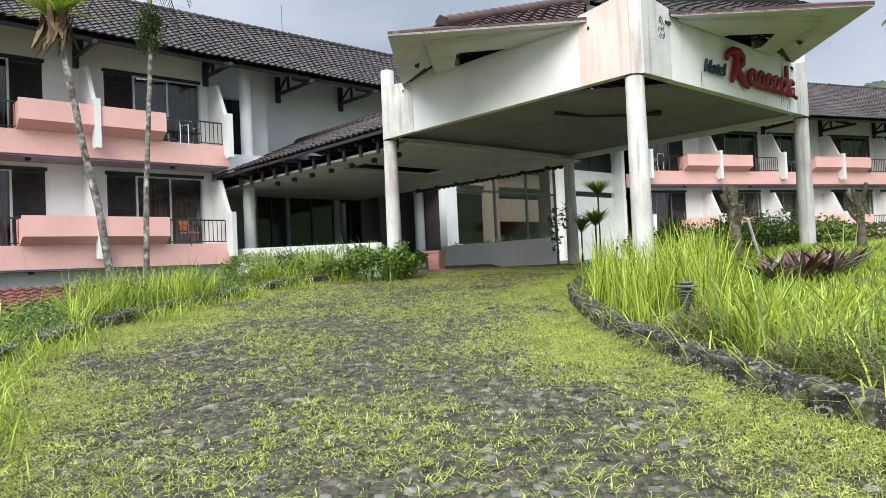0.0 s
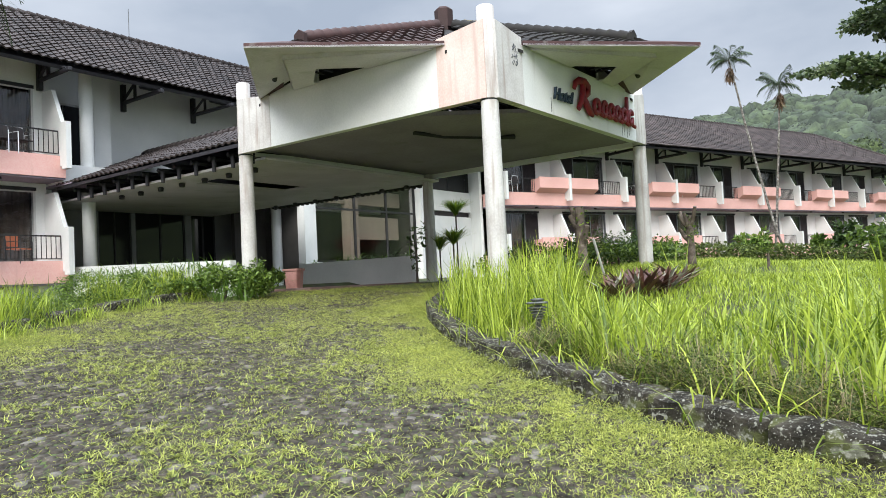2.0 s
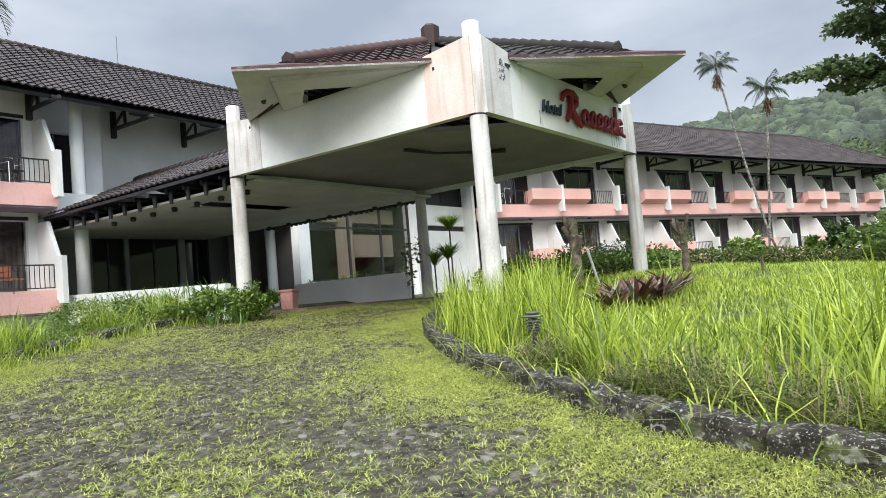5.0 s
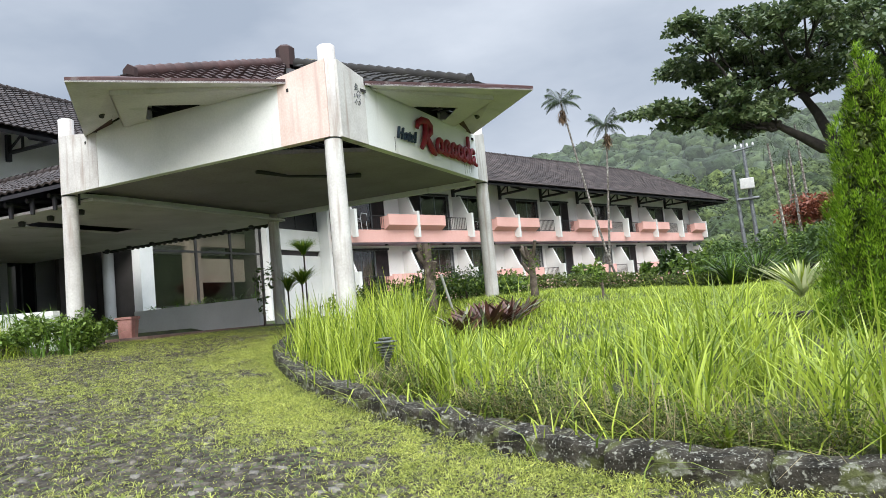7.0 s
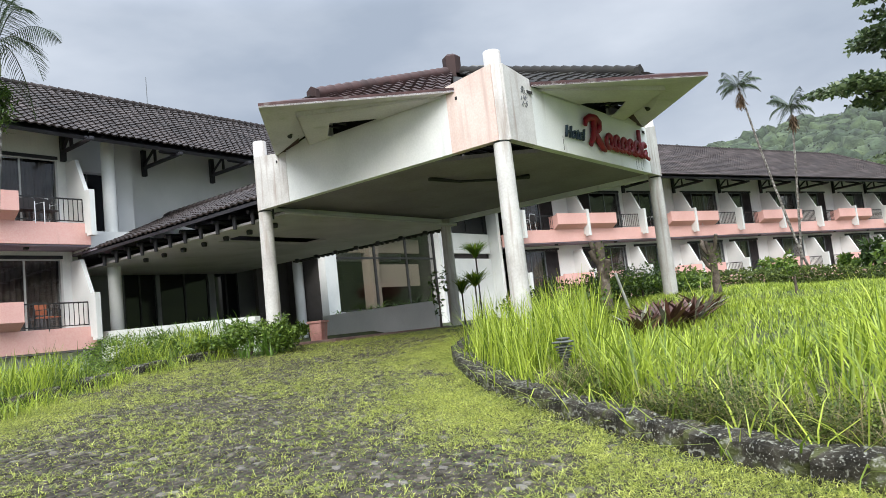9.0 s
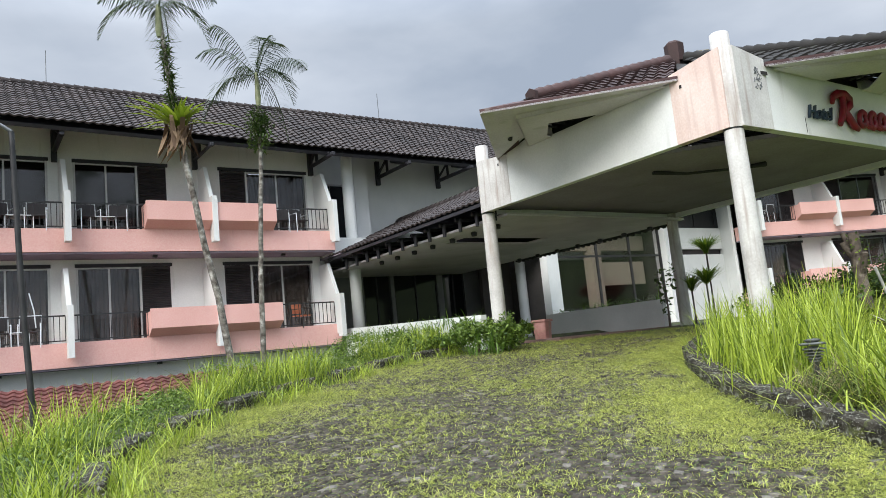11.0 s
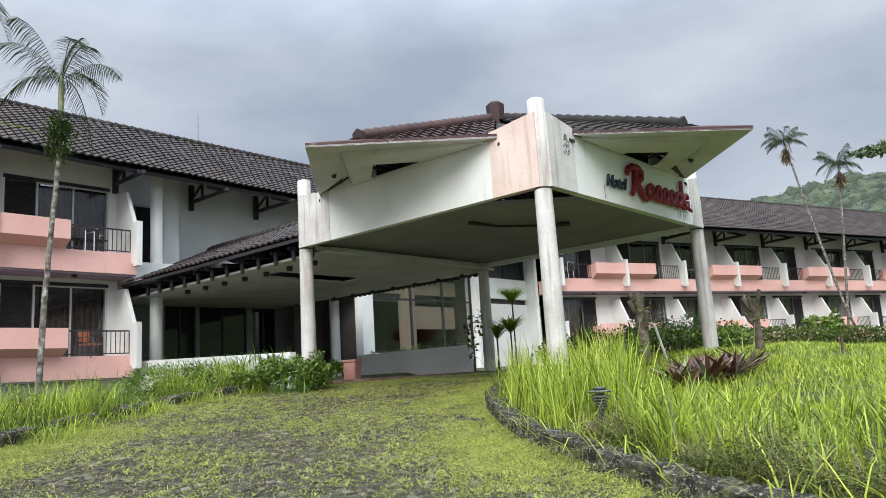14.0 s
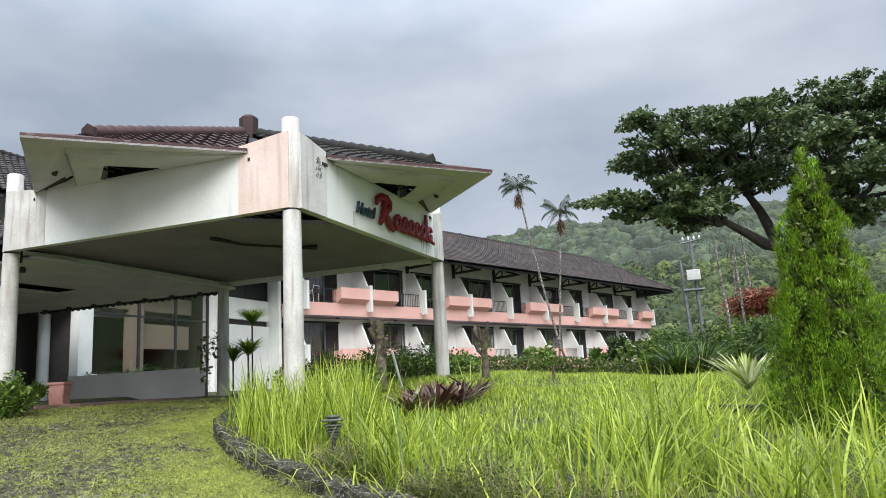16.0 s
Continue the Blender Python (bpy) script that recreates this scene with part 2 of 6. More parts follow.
BARK = mottled("grey_brown_bark", [(0.3, (0.05, 0.038, 0.03)), (0.6, (0.15, 0.12, 0.095)), (0.75, (0.3, 0.27, 0.23))], 7, 0.9, 35, 0.8, 0.015)
DARKBARK = mottled("dark_bark", [(0.3, (0.018, 0.015, 0.013)), (0.7, (0.05, 0.042, 0.036))], 5, 0.9, 30, 0.8, 0.015)
WHITEPLASTIC = mottled("white_enamel", [(0.3, (0.6, 0.62, 0.64)), (0.7, (0.75, 0.76, 0.78))], 5, 0.4, 60, 0.05, 0.001)
ORANGE = mottled("orange_plastic", [(0.3, (0.42, 0.12, 0.05)), (0.7, (0.55, 0.18, 0.08))], 5, 0.5, 60, 0.05, 0.001)

TALLGRASS = leafy("tall_lawn_grass", (0.08, 0.15, 0.010), (0.66, 0.77, 0.11), 0.38, 0.40, 1.2)
SEDGE = leafy("shaded_grass", (0.08, 0.17, 0.02), (0.20, 0.34, 0.05), 0.5, 0.35)
SHORTGRASS = leafy("short_yellow_green_grass", (0.17, 0.21, 0.035), (0.66, 0.70, 0.17), 0.6, 0.3, 2.5)
DRYGRASS = leafy("dry_straw_grass", (0.28, 0.22, 0.11), (0.46, 0.39, 0.22), 0.7, 0.3)
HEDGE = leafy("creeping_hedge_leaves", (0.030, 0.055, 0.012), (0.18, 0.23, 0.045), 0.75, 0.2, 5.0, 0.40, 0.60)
BUSH = leafy("bush_leaves", (0.03, 0.065, 0.015), (0.11, 0.18, 0.035), 0.7, 0.25)
BANK = leafy("bank_weed_leaves", (0.035, 0.08, 0.012), (0.26, 0.38, 0.06), 0.5, 0.3)
TREELEAF = leafy("broad_tree_leaves", (0.030, 0.062, 0.024), (0.20, 0.255, 0.11), 0.35, 0.25, 0.7)
CYPRESS = leafy("cypress_sprays", (0.05, 0.13, 0.006), (0.40, 0.60, 0.045), 0.6, 0.32, 4.0, 0.42, 0.58)
PALMLEAF = leafy("palm_fronds", (0.025, 0.05, 0.022), (0.10, 0.14, 0.065), 0.35, 0.2)
FERN = leafy("birds_nest_fern", (0.14, 0.22, 0.012), (0.40, 0.50, 0.05), 0.4, 0.35)
BROMELIAD = leafy("bronze_bromeliad_leaves", (0.05, 0.022, 0.018), (0.17, 0.075, 0.055), 0.35, 0.15)
PALELEAF = leafy("pale_striped_leaves", (0.16, 0.15, 0.11), (0.34, 0.33, 0.26), 0.4, 0.2)
YUCCALEAF = leafy("variegated_yucca_leaves", (0.34, 0.42, 0.14), (0.78, 0.77, 0.46), 0.4, 0.3)
REDLEAF = leafy("red_young_leaves", (0.15, 0.045, 0.026), (0.38, 0.13, 0.075), 0.5, 0.25)
DEADLEAF = leafy("dead_brown_fronds", (0.10, 0.055, 0.03), (0.26, 0.17, 0.10), 0.8, 0.2)
HILLTREE = leafy("forest_haze_glow", (0.030, 0.060, 0.014), (0.17, 0.225, 0.055), 0.9, 0.1, 0.10, 0.40, 0.60, 0.9)
HILLFAR = leafy("distant_forest_haze_glow", (0.038, 0.066, 0.030), (0.10, 0.14, 0.058), 0.95, 0.1, 0.05, 0.40, 0.60, 0.45)
# far backdrop: misty air is put into its materials as a faint bluish glow
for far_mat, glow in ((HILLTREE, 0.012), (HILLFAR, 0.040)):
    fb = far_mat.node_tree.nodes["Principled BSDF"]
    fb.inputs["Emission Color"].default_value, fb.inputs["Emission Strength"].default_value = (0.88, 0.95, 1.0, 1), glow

LOBBYGLASS, gn, gl, gb = shade("clear_lobby_glass", (0.50, 0.50, 0.51), 0.03)
gb.inputs["Transmission Weight"].default_value, gb.inputs["IOR"].default_value = 1.0, 1.5
GLASS, gn, gl, gb = shade("window_glass", (0.62, 0.64, 0.67), 0.03)
gb.inputs["Transmission Weight"].default_value, gb.inputs["IOR"].default_value = 1.0, 1.5
DARKGLASS, gn, gl, gb = shade("dark_tinted_glass", (0.012, 0.013, 0.015), 0.05)
gb.inputs["IOR"].default_value = 1.45

# ------------------------------------------------------------ mesh tools


def box(bm, x0, x1, y0, y1, z0, z1):
    v = [bm.verts.new(p) for p in ((x0, y0, z0), (x1, y0, z0), (x1, y1, z0), (x0, y1, z0), (x0, y0, z1), (x1, y0, z1), (x1, y1, z1), (x0, y1, z1))]
    for f in ((0, 3, 2, 1), (4, 5, 6, 7), (0, 1, 5, 4), (1, 2, 6, 5), (2, 3, 7, 6), (3, 0, 4, 7)):
        bm.faces.new([v[i] for i in f])
    return bm


def boxed(x0, x1, y0, y1, z0, z1, soft=0.0):
    bm = box(bmesh.new(), x0, x1, y0, y1, z0, z1)
    if soft:
        bmesh.ops.bevel(bm, geom=bm.edges[:], offset=soft, segments=2, affect="EDGES", profile=0.6)
    return bm


def slab(bm, points, way):
    """A prism: a flat outline pushed along way."""
    way = Vector(way)
    a = [bm.verts.new(p) for p in points]
    b = [bm.verts.new(Vector(p) + way) for p in points]
    n = len(a)
    bm.faces.new(a[::-1])
    bm.faces.new(b)
    for i in range(n):
        bm.faces.new((a[i], a[(i + 1) % n], b[(i + 1) % n], b[i]))
    bmesh.ops.recalc_face_normals(bm, faces=bm.faces[:])
    return bm


def tube(bm, points, radii, n=8, cap=True):
    """A round bar through points, its radius changing on the way."""
    rings, pts = [], [Vector(p) for p in points]
    side = None
    for i, p in enumerate(pts):
        d = (pts[min(i + 1, len(pts) - 1)] - pts[max(i - 1, 0)]).normalized()
        if side is None:
            side = d.cross(Vector((0, 0, 1)) if abs(d.z) < 0.9 else Vector((1, 0, 0))).normalized()
        side = (side - d * side.dot(d)).normalized()
        up = d.cross(side)
        r = radii[i] if isinstance(radii, (list, tuple)) else radii
        rings.append([bm.verts.new(p + (side * math.cos(2 * math.pi * k / n) + up * math.sin(2 * math.pi * k / n)) * r) for k in range(n)])
    for a, b in zip(rings, rings[1:]):
        for k in range(n):
            f = bm.faces.new((a[k], a[(k + 1) % n], b[(k + 1) % n], b[k]))
            f.smooth = True
    if cap:
        bm.faces.new([bm.verts.new(v.co) for v in rings[0][::-1]])
        bm.faces.new([bm.verts.new(v.co) for v in rings[-1]])
    return bm


def lathe(bm, profile, n=24, centre=(0, 0)):
    """A turned body from (radius, height) pairs."""
    rings = [[bm.verts.new((centre[0] + r * math.cos(2 * math.pi * k / n), centre[1] + r * math.sin(2 * math.pi * k / n), z)) for k in range(n)] for r, z in profile]
    for a, b in zip(rings, rings[1:]):
        for k in range(n):
            f = bm.faces.new((a[k], a[(k + 1) % n], b[(k + 1) % n], b[k]))
            f.smooth = True
    bm.faces.new([bm.verts.new(v.co) for v in rings[0][::-1]])
    bm.faces.new([bm.verts.new(v.co) for v in rings[-1]])
    return bm


def part(name, bm, material, parent=None, label="", mesh=None):
    if mesh is None:
        mesh = bpy.data.meshes.new(name)
        bm.to_mesh(mesh)
        bm.free()
        mesh.materials.append(material)
    ob = new(name, mesh)
    ob.parent = parent
    return tagged(ob, label)


def bulk(name, verts, faces, material, parent=None, label="", smooth=False):
    mesh = bpy.data.meshes.new(name)
    mesh.from_pydata(verts, [], faces)
    mesh.materials.append(material)
    if smooth:
        mesh.polygons.foreach_set("use_smooth", [True] * len(faces))
    ob = new(name, mesh)
    ob.parent = parent
    return tagged(ob, label)


def thing(name, label, category, m=None, group="", kind=""):
    ob = new(name)
    ob.empty_display_size = 0.2
    if m is not None:
        ob.matrix_world = m
    return tagged(ob, label, category, group, kind)


def tiles(p00, p10, p11, p01, width=0.24, length=0.32, lift=0.035, wave=0.028):
    """A slope of overlapping S-tiles between eave (p00, p10) and ridge (p01, p11): verts and faces, a strip a tile."""
    p00, p10, p11, p01 = (Vector(p) for p in (p00, p10, p11, p01))
    cols = max(2, round((p10 - p00).length / width))
    rows = max(2, round(((p01 - p00).length + (p11 - p10).length) / 2 / length))
    normal = (p10 - p00).cross(p01 - p00).normalized()
    verts, faces = [], []
    prof = ((0.0, 0.25), (0.16, -0.45), (0.36, -0.6), (0.56, 0.35), (0.78, 1.0), (1.0, 0.3))

    def at(s, t):
        return (p00 * (1 - s) + p10 * s) * (1 - t) + (p01 * (1 - s) + p11 * s) * t
    for r in range(rows):
        for c in range(cols):
            base = len(verts)
            jog = random.uniform(-0.006, 0.006)
            for t, up in ((r / rows, lift + jog), (min(1.0, (r + 1.12) / rows), jog)):
                for s, h in prof:
                    verts.append(at((c + s) / cols, t) + normal * (up + h * wave))
            k = len(prof)
            for i in range(k - 1):
                faces.append((base + i, base + i + 1, base + k + i + 1, base + k + i))
            edge = len(verts)
            for s, h in prof:
                verts.append(at((c + s) / cols, r / rows) + normal * (jog + h * wave - 0.01))
            for i in range(k - 1):
                faces.append((edge + i, edge + i + 1, base + i + 1, base + i))
    return verts, faces


def caps(points, radius=0.11, step=0.3):
    """A row of half-round ridge tiles along a line."""
    bm = bmesh.new()
    for a, b in zip(points, points[1:]):
        a, b = Vector(a), Vector(b)
        n = max(1, round((b - a).length / step))
        for i in range(n):
            p, q = a.lerp(b, i / n), a.lerp(b, (i + 1.1) / n)
            tube(bm, (p, q), [radius * 1.25, radius * 0.88], 8)
    return bm


# ------------------------------------------------------------ ground
KERB_R = [(4.0, -9.0), (4.15, -4.0), (4.5, -0.2), (4.92, 1.5), (5.35, 2.3), (6.05, 3.5), (7.1, 5.1), (8.1, 6.2), (9.05, 7.1), (10.0, 7.8), (11.6, 8.5), (14.0, 9.0), (24.0, 9.3)]
KERB_L = [(-4.0, -4.0), (-1.3, 1.0), (0.1, 4.2), (0.8, 6.4), (1.3, 8.2), (2.45, 9.8), (4.0, 11.2), (5.85, 12.4), (7.6, 13.3), (9.6, 13.9)]


def along(line, step):
    """Evenly spaced places on a bent line, smoothed, with their headings."""
    pts = [Vector((*p, 0)) for p in line]
    dense = []
    for i in range(len(pts) - 1):
        a, b, c, d = pts[max(i - 1, 0)], pts[i], pts[i + 1], pts[min(i + 2, len(pts) - 1)]
        for k in range(20):
            t = k / 20
            dense.append(0.5 * (2 * b + (c - a) * t + (2 * a - 5 * b + 4 * c - d) * t * t + (3 * b - a - 3 * c + d) * t ** 3))
    dense.append(pts[-1])
    out, need = [], 0.0
    for p, q in zip(dense, dense[1:]):
        run = (q - p).length
        while need <= run:
            out.append((p + (q - p) * (need / run), math.atan2(q.y - p.y, q.x - p.x)))
            need += step
        need -= run
    return out


def beside(line, x, y):
    """Distance from a line, positive to its left."""
    best, sign = 1e9, 1
    for (ax, ay), (bx, by) in zip(line, line[1:]):
        dx, dy = bx - ax, by - ay
        t = min(1, max(0, ((x - ax) * dx + (y - ay) * dy) / (dx * dx + dy * dy)))
        d = math.hypot(x - ax - dx * t, y - ay - dy * t)
        if d < best:
            best, sign = d, 1 if dx * (y - ay) - dy * (x - ax) > 0 else -1
    return best * sign


def smooth(a, b, x):
    t = min(1.0, max(0.0, (x - a) / (b - a)))
    return t * t * (3 - 2 * t)


def slope(x, y):
    """The drive's own rise towards the canopy."""
    r = math.hypot(x, y) * (1 if x + y > -2 else -0.6)
    rise = 0.086 * r
    return rise if rise < 1.35 else 1.6 - 0.25 * math.exp(-(rise - 1.35) / 0.25)


def ground(x, y):
    z = slope(x, y)
    right = -beside(KERB_R, x, y)
    if right > 0:
        z += 0.13 * smooth(0.1, 0.5, right) + 0.10 * math.sin(x * 0.9) * math.sin(y * 1.1 + 1) * smooth(0.4, 3, right)
        far = math.hypot(x, y)
        bearing = math.degrees(math.atan2(x, y))
        z += 1.2 * smooth(60, 110, far) - 0.46 * smooth(70, 89, bearing) * smooth(11.5, 19, far) * (1 - smooth(31, 37, far))
    left = beside(KERB_L, x, y)
    if left > 0:
        z += 0.10 * smooth(0.0, 0.3, left) - 2.6 * smooth(1.2, 6.0, left) * (1 - smooth(7.5, 10.5, x))
    return z


def build_ground():
    xs = sorted({*np.arange(-16, 24, 0.5).round(2), *np.arange(24, 72, 2.0), *np.arange(72, 200, 16), 260, 400, 700, 1500, 3000, -20, -30, -60, -150, -400, -1000, -3000})
    ys = sorted({*np.arange(-12, 27, 0.5).round(2), *np.arange(-60, -12, 4.0), *np.arange(27, 60, 4.0), 90, 200, 500, 1500, 3000, -100, -200, -500, -1500, -3000})
    verts = [(x, y, ground(x, y)) for y in ys for x in xs]
    w = len(xs)
    faces = [(j * w + i, j * w + i + 1, (j + 1) * w + i + 1, (j + 1) * w + i) for j in range(len(ys) - 1) for i in range(w - 1)]
    return tagged(bulk("ground", verts, faces, SOIL, smooth=True), "dark mossy soil sloping up to the hotel", "ground", kind="structure")


ground_ob = build_ground()

# ------------------------------------------------------------ hotel wings
Z = EYE  # heights below were taken from eye level


def fin_mesh(top=5.10, low=3.74, back=1.55, peak=6.18):
    """A balcony fin: an upright front plate and a sloping sheet behind it."""
    bm = bmesh.new()
    box(bm, -0.075, 0.075, 0.0, 0.30, low + Z, top + Z)
    slab(bm, [(-0.06, 0.29, low + 0.1 + Z), (-0.06, back, low + 0.1 + Z), (-0.06, back, peak + Z), (-0.06, 0.85, peak + Z), (-0.06, 0.29, top - 0.02 + Z)], (0.12, 0, 0))
    return bm


def planter_mesh(w):
    """A balcony planter: a box whose underside slopes back to the slab."""
    return slab(bmesh.new(), [(0, 0.06, 4.36 + Z), (0, 0.06, 4.91 + Z), (0, 0.16, 4.91 + Z), (0, 0.16, 4.84 + Z), (0, 0.72, 4.84 + Z), (0, 0.72, 4.155 + Z), (0, 0.415, 4.15 + Z)], (w, 0, 0))


def truss(parent, u, y_wall, y_out, z_beam):
    """A black eave bracket: wall post, level beam with a carved end, rafter and struts."""
    b = part("eave_bracket", boxed(u - 0.075, u + 0.075, y_wall - 0.15, y_wall, z_beam - 0.30, z_beam + 0.62, 0.015), DARKWOOD, parent, "black timber eave bracket")
    span = y_out - y_wall
    part("beam", tube(bmesh.new(), [(u, y_wall - 0.1, z_beam), (u, y_out, z_beam - 0.02)], 0.075, 4), DARKWOOD, b)
    part("beam_end", boxed(u - 0.06, u + 0.06, y_out - 0.16, y_out - 0.03, z_beam - 0.085, z_beam + 0.03, 0.02), DARKWOOD, b)
    part("strut", tube(bmesh.new(), [(u, y_wall - 0.1, z_beam + 0.08), (u, y_wall + span * 0.34, z_beam + 0.5)], 0.055, 4), DARKWOOD, b)
    part("strut", tube(bmesh.new(), [(u, y_wall + span * 0.36, z_beam), (u, y_wall + span * 0.36, z_beam + 0.55)], 0.06, 4), DARKWOOD, b)
    part("rafter", tube(bmesh.new(), [(u, y_wall + span * 0.93, z_beam + 0.03), (u, y_wall + span * 0.5, z_beam + 0.34)], 0.06, 4), DARKWOOD, b)


MESHES = {}


def once(key, build, material):
    """A mesh shared by all pieces that look alike."""
    if key not in MESHES:
        bm = build()
        me = bpy.data.meshes.new(key)
        bm.to_mesh(me)
        bm.free()
        me.materials.append(material)
        MESHES[key] = me
    return MESHES[key]


def place(name, key, build, material, parent, x=0.0, y=0.0, z=0.0, label=""):
    ob = part(name, None, material, parent, label, once(key, build, material))
    ob.location = (x, y, z)
    return ob


def railing(parent, x0, x1, z):
    """Black balcony rail: two bars and its uprights."""
    r = part("balcony_railing", boxed(x0, x1, 0.45, 0.49, 0.70 + z, 0.74 + z), METAL, parent, "black iron balcony railing")
    part("bottom_bar", boxed(x0, x1, 0.455, 0.485, 0.05 + z, 0.08 + z), METAL, r)
    n = max(2, round((x1 - x0) / 0.135))
    for i in range(n + 1):
        place("bar", "railing_bar", lambda: boxed(-0.009, 0.009, 0.46, 0.478, 0.06, 0.71), METAL, r, x0 + (x1 - x0) * i / n, 0, z)


def window(parent, x0, x1, xl, yw, z, height, curtain, metal):
    """A sliding window x0..x1 with a louvred panel x1..xl (or xl..x0), curtain behind."""
    a, b = min(x0, xl), max(x1, xl)
    w = part("window", boxed(a - 0.05, b + 0.05, yw - 0.10, yw - 0.004, z + height, z + height + 0.10), DARKWOOD, parent, "dark sliding balcony window with a louvred panel")
    for x in (x0, x1):
        place("window_frame", "frame_post" + metal.name, lambda: boxed(-0.03, 0.03, 0, 0.07, 0, height - 0.002), metal, w, x, yw - 0.08, z)
    mid = (x0 + x1) / 2
    place("mullion", "frame_mid" + metal.name, lambda: boxed(-0.025, 0.025, 0, 0.05, 0, height - 0.04), metal, w, mid, yw - 0.05, z)
    part("window_rail", boxed(x0 + 0.03, x1 - 0.03, yw - 0.06, yw - 0.02, z + height - 0.045, z + height - 0.003), metal, w)
    for p, q in ((x0, mid), (mid, x1)):
        g = place("pane", "pane%.2f%.2f" % (q - p, height), lambda: boxed(0.02, q - p - 0.02, 0, 0.008, 0.02, height - 0.05), GLASS, w, p, yw - 0.035, z)
        g.visible_shadow = False
    bm = bmesh.new()
    cols = [(x0 + 0.03 + (x1 - x0 - 0.06) * i / 40, yw + 0.16 + 0.035 * math.sin(i * 1.9) + 0.02 * math.sin(i * 0.7)) for i in range(41)]
    if curtain:
        for (p, py), (q, qy) in zip(cols, cols[1:]):
            bm.faces.new([bm.verts.new(v) for v in ((p, py, z + 0.03), (q, qy, z + 0.03), (q, qy, z + height - 0.03), (p, py, z + height - 0.03))])
        part("curtain", bm, CURTAIN, w, "drawn brown curtain")
    else:
        bm.free()
    p, q = (x1 + 0.03, xl) if xl > x1 else (xl, x0 - 0.03)
    lv = part("louvre_panel", boxed(p, q, yw - 0.03, yw + 0.03, z + 0.02, z + height - 0.003), LOUVRE, w, "dark brown louvred panel")
    bm = bmesh.new()
    k = 0.05
    while k < height - 0.08:
        slab(bm, [(p + 0.04, yw - 0.032, z + k), (p + 0.04, yw - 0.062, z + k + 0.005), (p + 0.04, yw - 0.032, z + k + 0.04)], (q - p - 0.08, 0, 0))
        k += 0.055
    part("slats", bm, LOUVRE, lv)


def wing(name, label, m, fins, first_planter, floors, depth, top, depth_out, metal):
    """A two-storey balcony wing. fins: their places along the front; planters alternate from bay to bay."""
    w = thing(name, label, "hotel wing", m)
    yw = 1.45
    u0, u1 = fins[0] - 0.3, fins[-1] + 0.1
    for drop in floors:
        zf = 4.145 + Z - drop
        part("balcony_slab", boxed(u0, u1, 0.42, yw + 0.2, 3.51 + Z - drop, zf), PINK, w, "salmon pink balcony slab band")
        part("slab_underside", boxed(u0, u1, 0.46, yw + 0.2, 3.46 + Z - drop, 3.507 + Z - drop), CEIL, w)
        for u in fins:
            place("balcony_fin", "fin", fin_mesh, WHITE, w, u, 0, -drop, "white balcony divider fin")
        for i, (a, b) in enumerate(zip(fins, fins[1:])):
            left = (i % 2 == 0) == first_planter
            s = b - a
            if left:
                place("planter_box", "planter%.2f" % s, lambda: planter_mesh(s * 0.475), PINK, w, a + 0.06, 0, -drop, "pink balcony planter box")
                railing(w, a + 0.06 + s * 0.475, b - 0.08, zf)
                wx0, wx1, wl_ = a + s * 0.38, b - s * 0.09, a + s * 0.16
            else:
                place("planter_box", "planter%.2f" % s, lambda: planter_mesh(s * 0.475), PINK, w, b - 0.06 - s * 0.475, 0, -drop, "pink balcony planter box")
                railing(w, a + 0.08, b - 0.06 - s * 0.475, zf)
                wx0, wx1, wl_ = a + s * 0.09, b - s * 0.48, b - s * 0.26
            za, zb = 4.17 + Z - drop, 6.27 + Z - drop
            p, q = min(wx0, wl_), max(wx1, wl_)
            zt = (6.5 if drop else top) + Z - drop
            for e0, e1, z0, z1 in ((a, p, zf, zt), (q, b, zf, zt), (p, q, zb, zt), (p, q, zf, za)):
                part("wall", boxed(e0, e1, yw, yw + 0.2, z0, z1), WHITE, w)
            window(w, wx0, wx1, wl_, yw + 0.06, za, 2.10, drop > 1 or i % 3 == 0, metal)
            part("lamp_box", boxed((a + b) / 2 + 0.3, (a + b) / 2 + 0.42, 0.7, 0.82, 3.39 + Z - drop, 3.456 + Z - drop), METAL, w)
    part("back_wall", boxed(u0, u1, depth, depth + 0.2, 0, 6.9 + Z), WHITE, w)
    for e in (u0 - 0.2, u1):
        part("gable_wall", slab(bmesh.new(), [(e, yw + 0.205, 0), (e, depth, 0), (e, depth, 7.3 + Z), (e, 4.4, 9.3 + Z), (e, yw + 0.205, top + Z)], (0.15, 0, 0)), WHITE, w)
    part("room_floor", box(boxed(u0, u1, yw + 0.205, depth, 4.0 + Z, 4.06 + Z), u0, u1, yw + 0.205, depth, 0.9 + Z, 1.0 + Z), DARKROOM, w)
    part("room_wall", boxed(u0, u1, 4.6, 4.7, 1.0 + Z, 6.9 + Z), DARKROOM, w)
    part("base_wall", boxed(u0, u1, 0.9, 1.3, -1.5, 0.4 + Z), WHITE, w)
    for u in fins:
        truss(w, u - 0.15 * (depth_out > -0.5), yw - 0.02, depth_out, 6.53 + Z)
    return w


left_fins = [2.38 + 3.87 * k for k in range(-5, 3)]
left_wing = wing("hotel_wing", "white and salmon pink two-storey wing with balconies", pose(0, 20.72, 0), left_fins, True, (0.0, 3.05), 7.5, 7.5, -0.36, ALU)
ANG = -20.5
right_fins = [4.12 * k for k in range(0, 10)]
right_wing = wing("hotel_wing", "long white and salmon pink balcony wing beyond the lawn", pose(29.61, 18.0, 0, 0, 0, ANG), right_fins, False, (0.0, 3.05), 7.5, 8.0, -0.62, GREYMETAL)


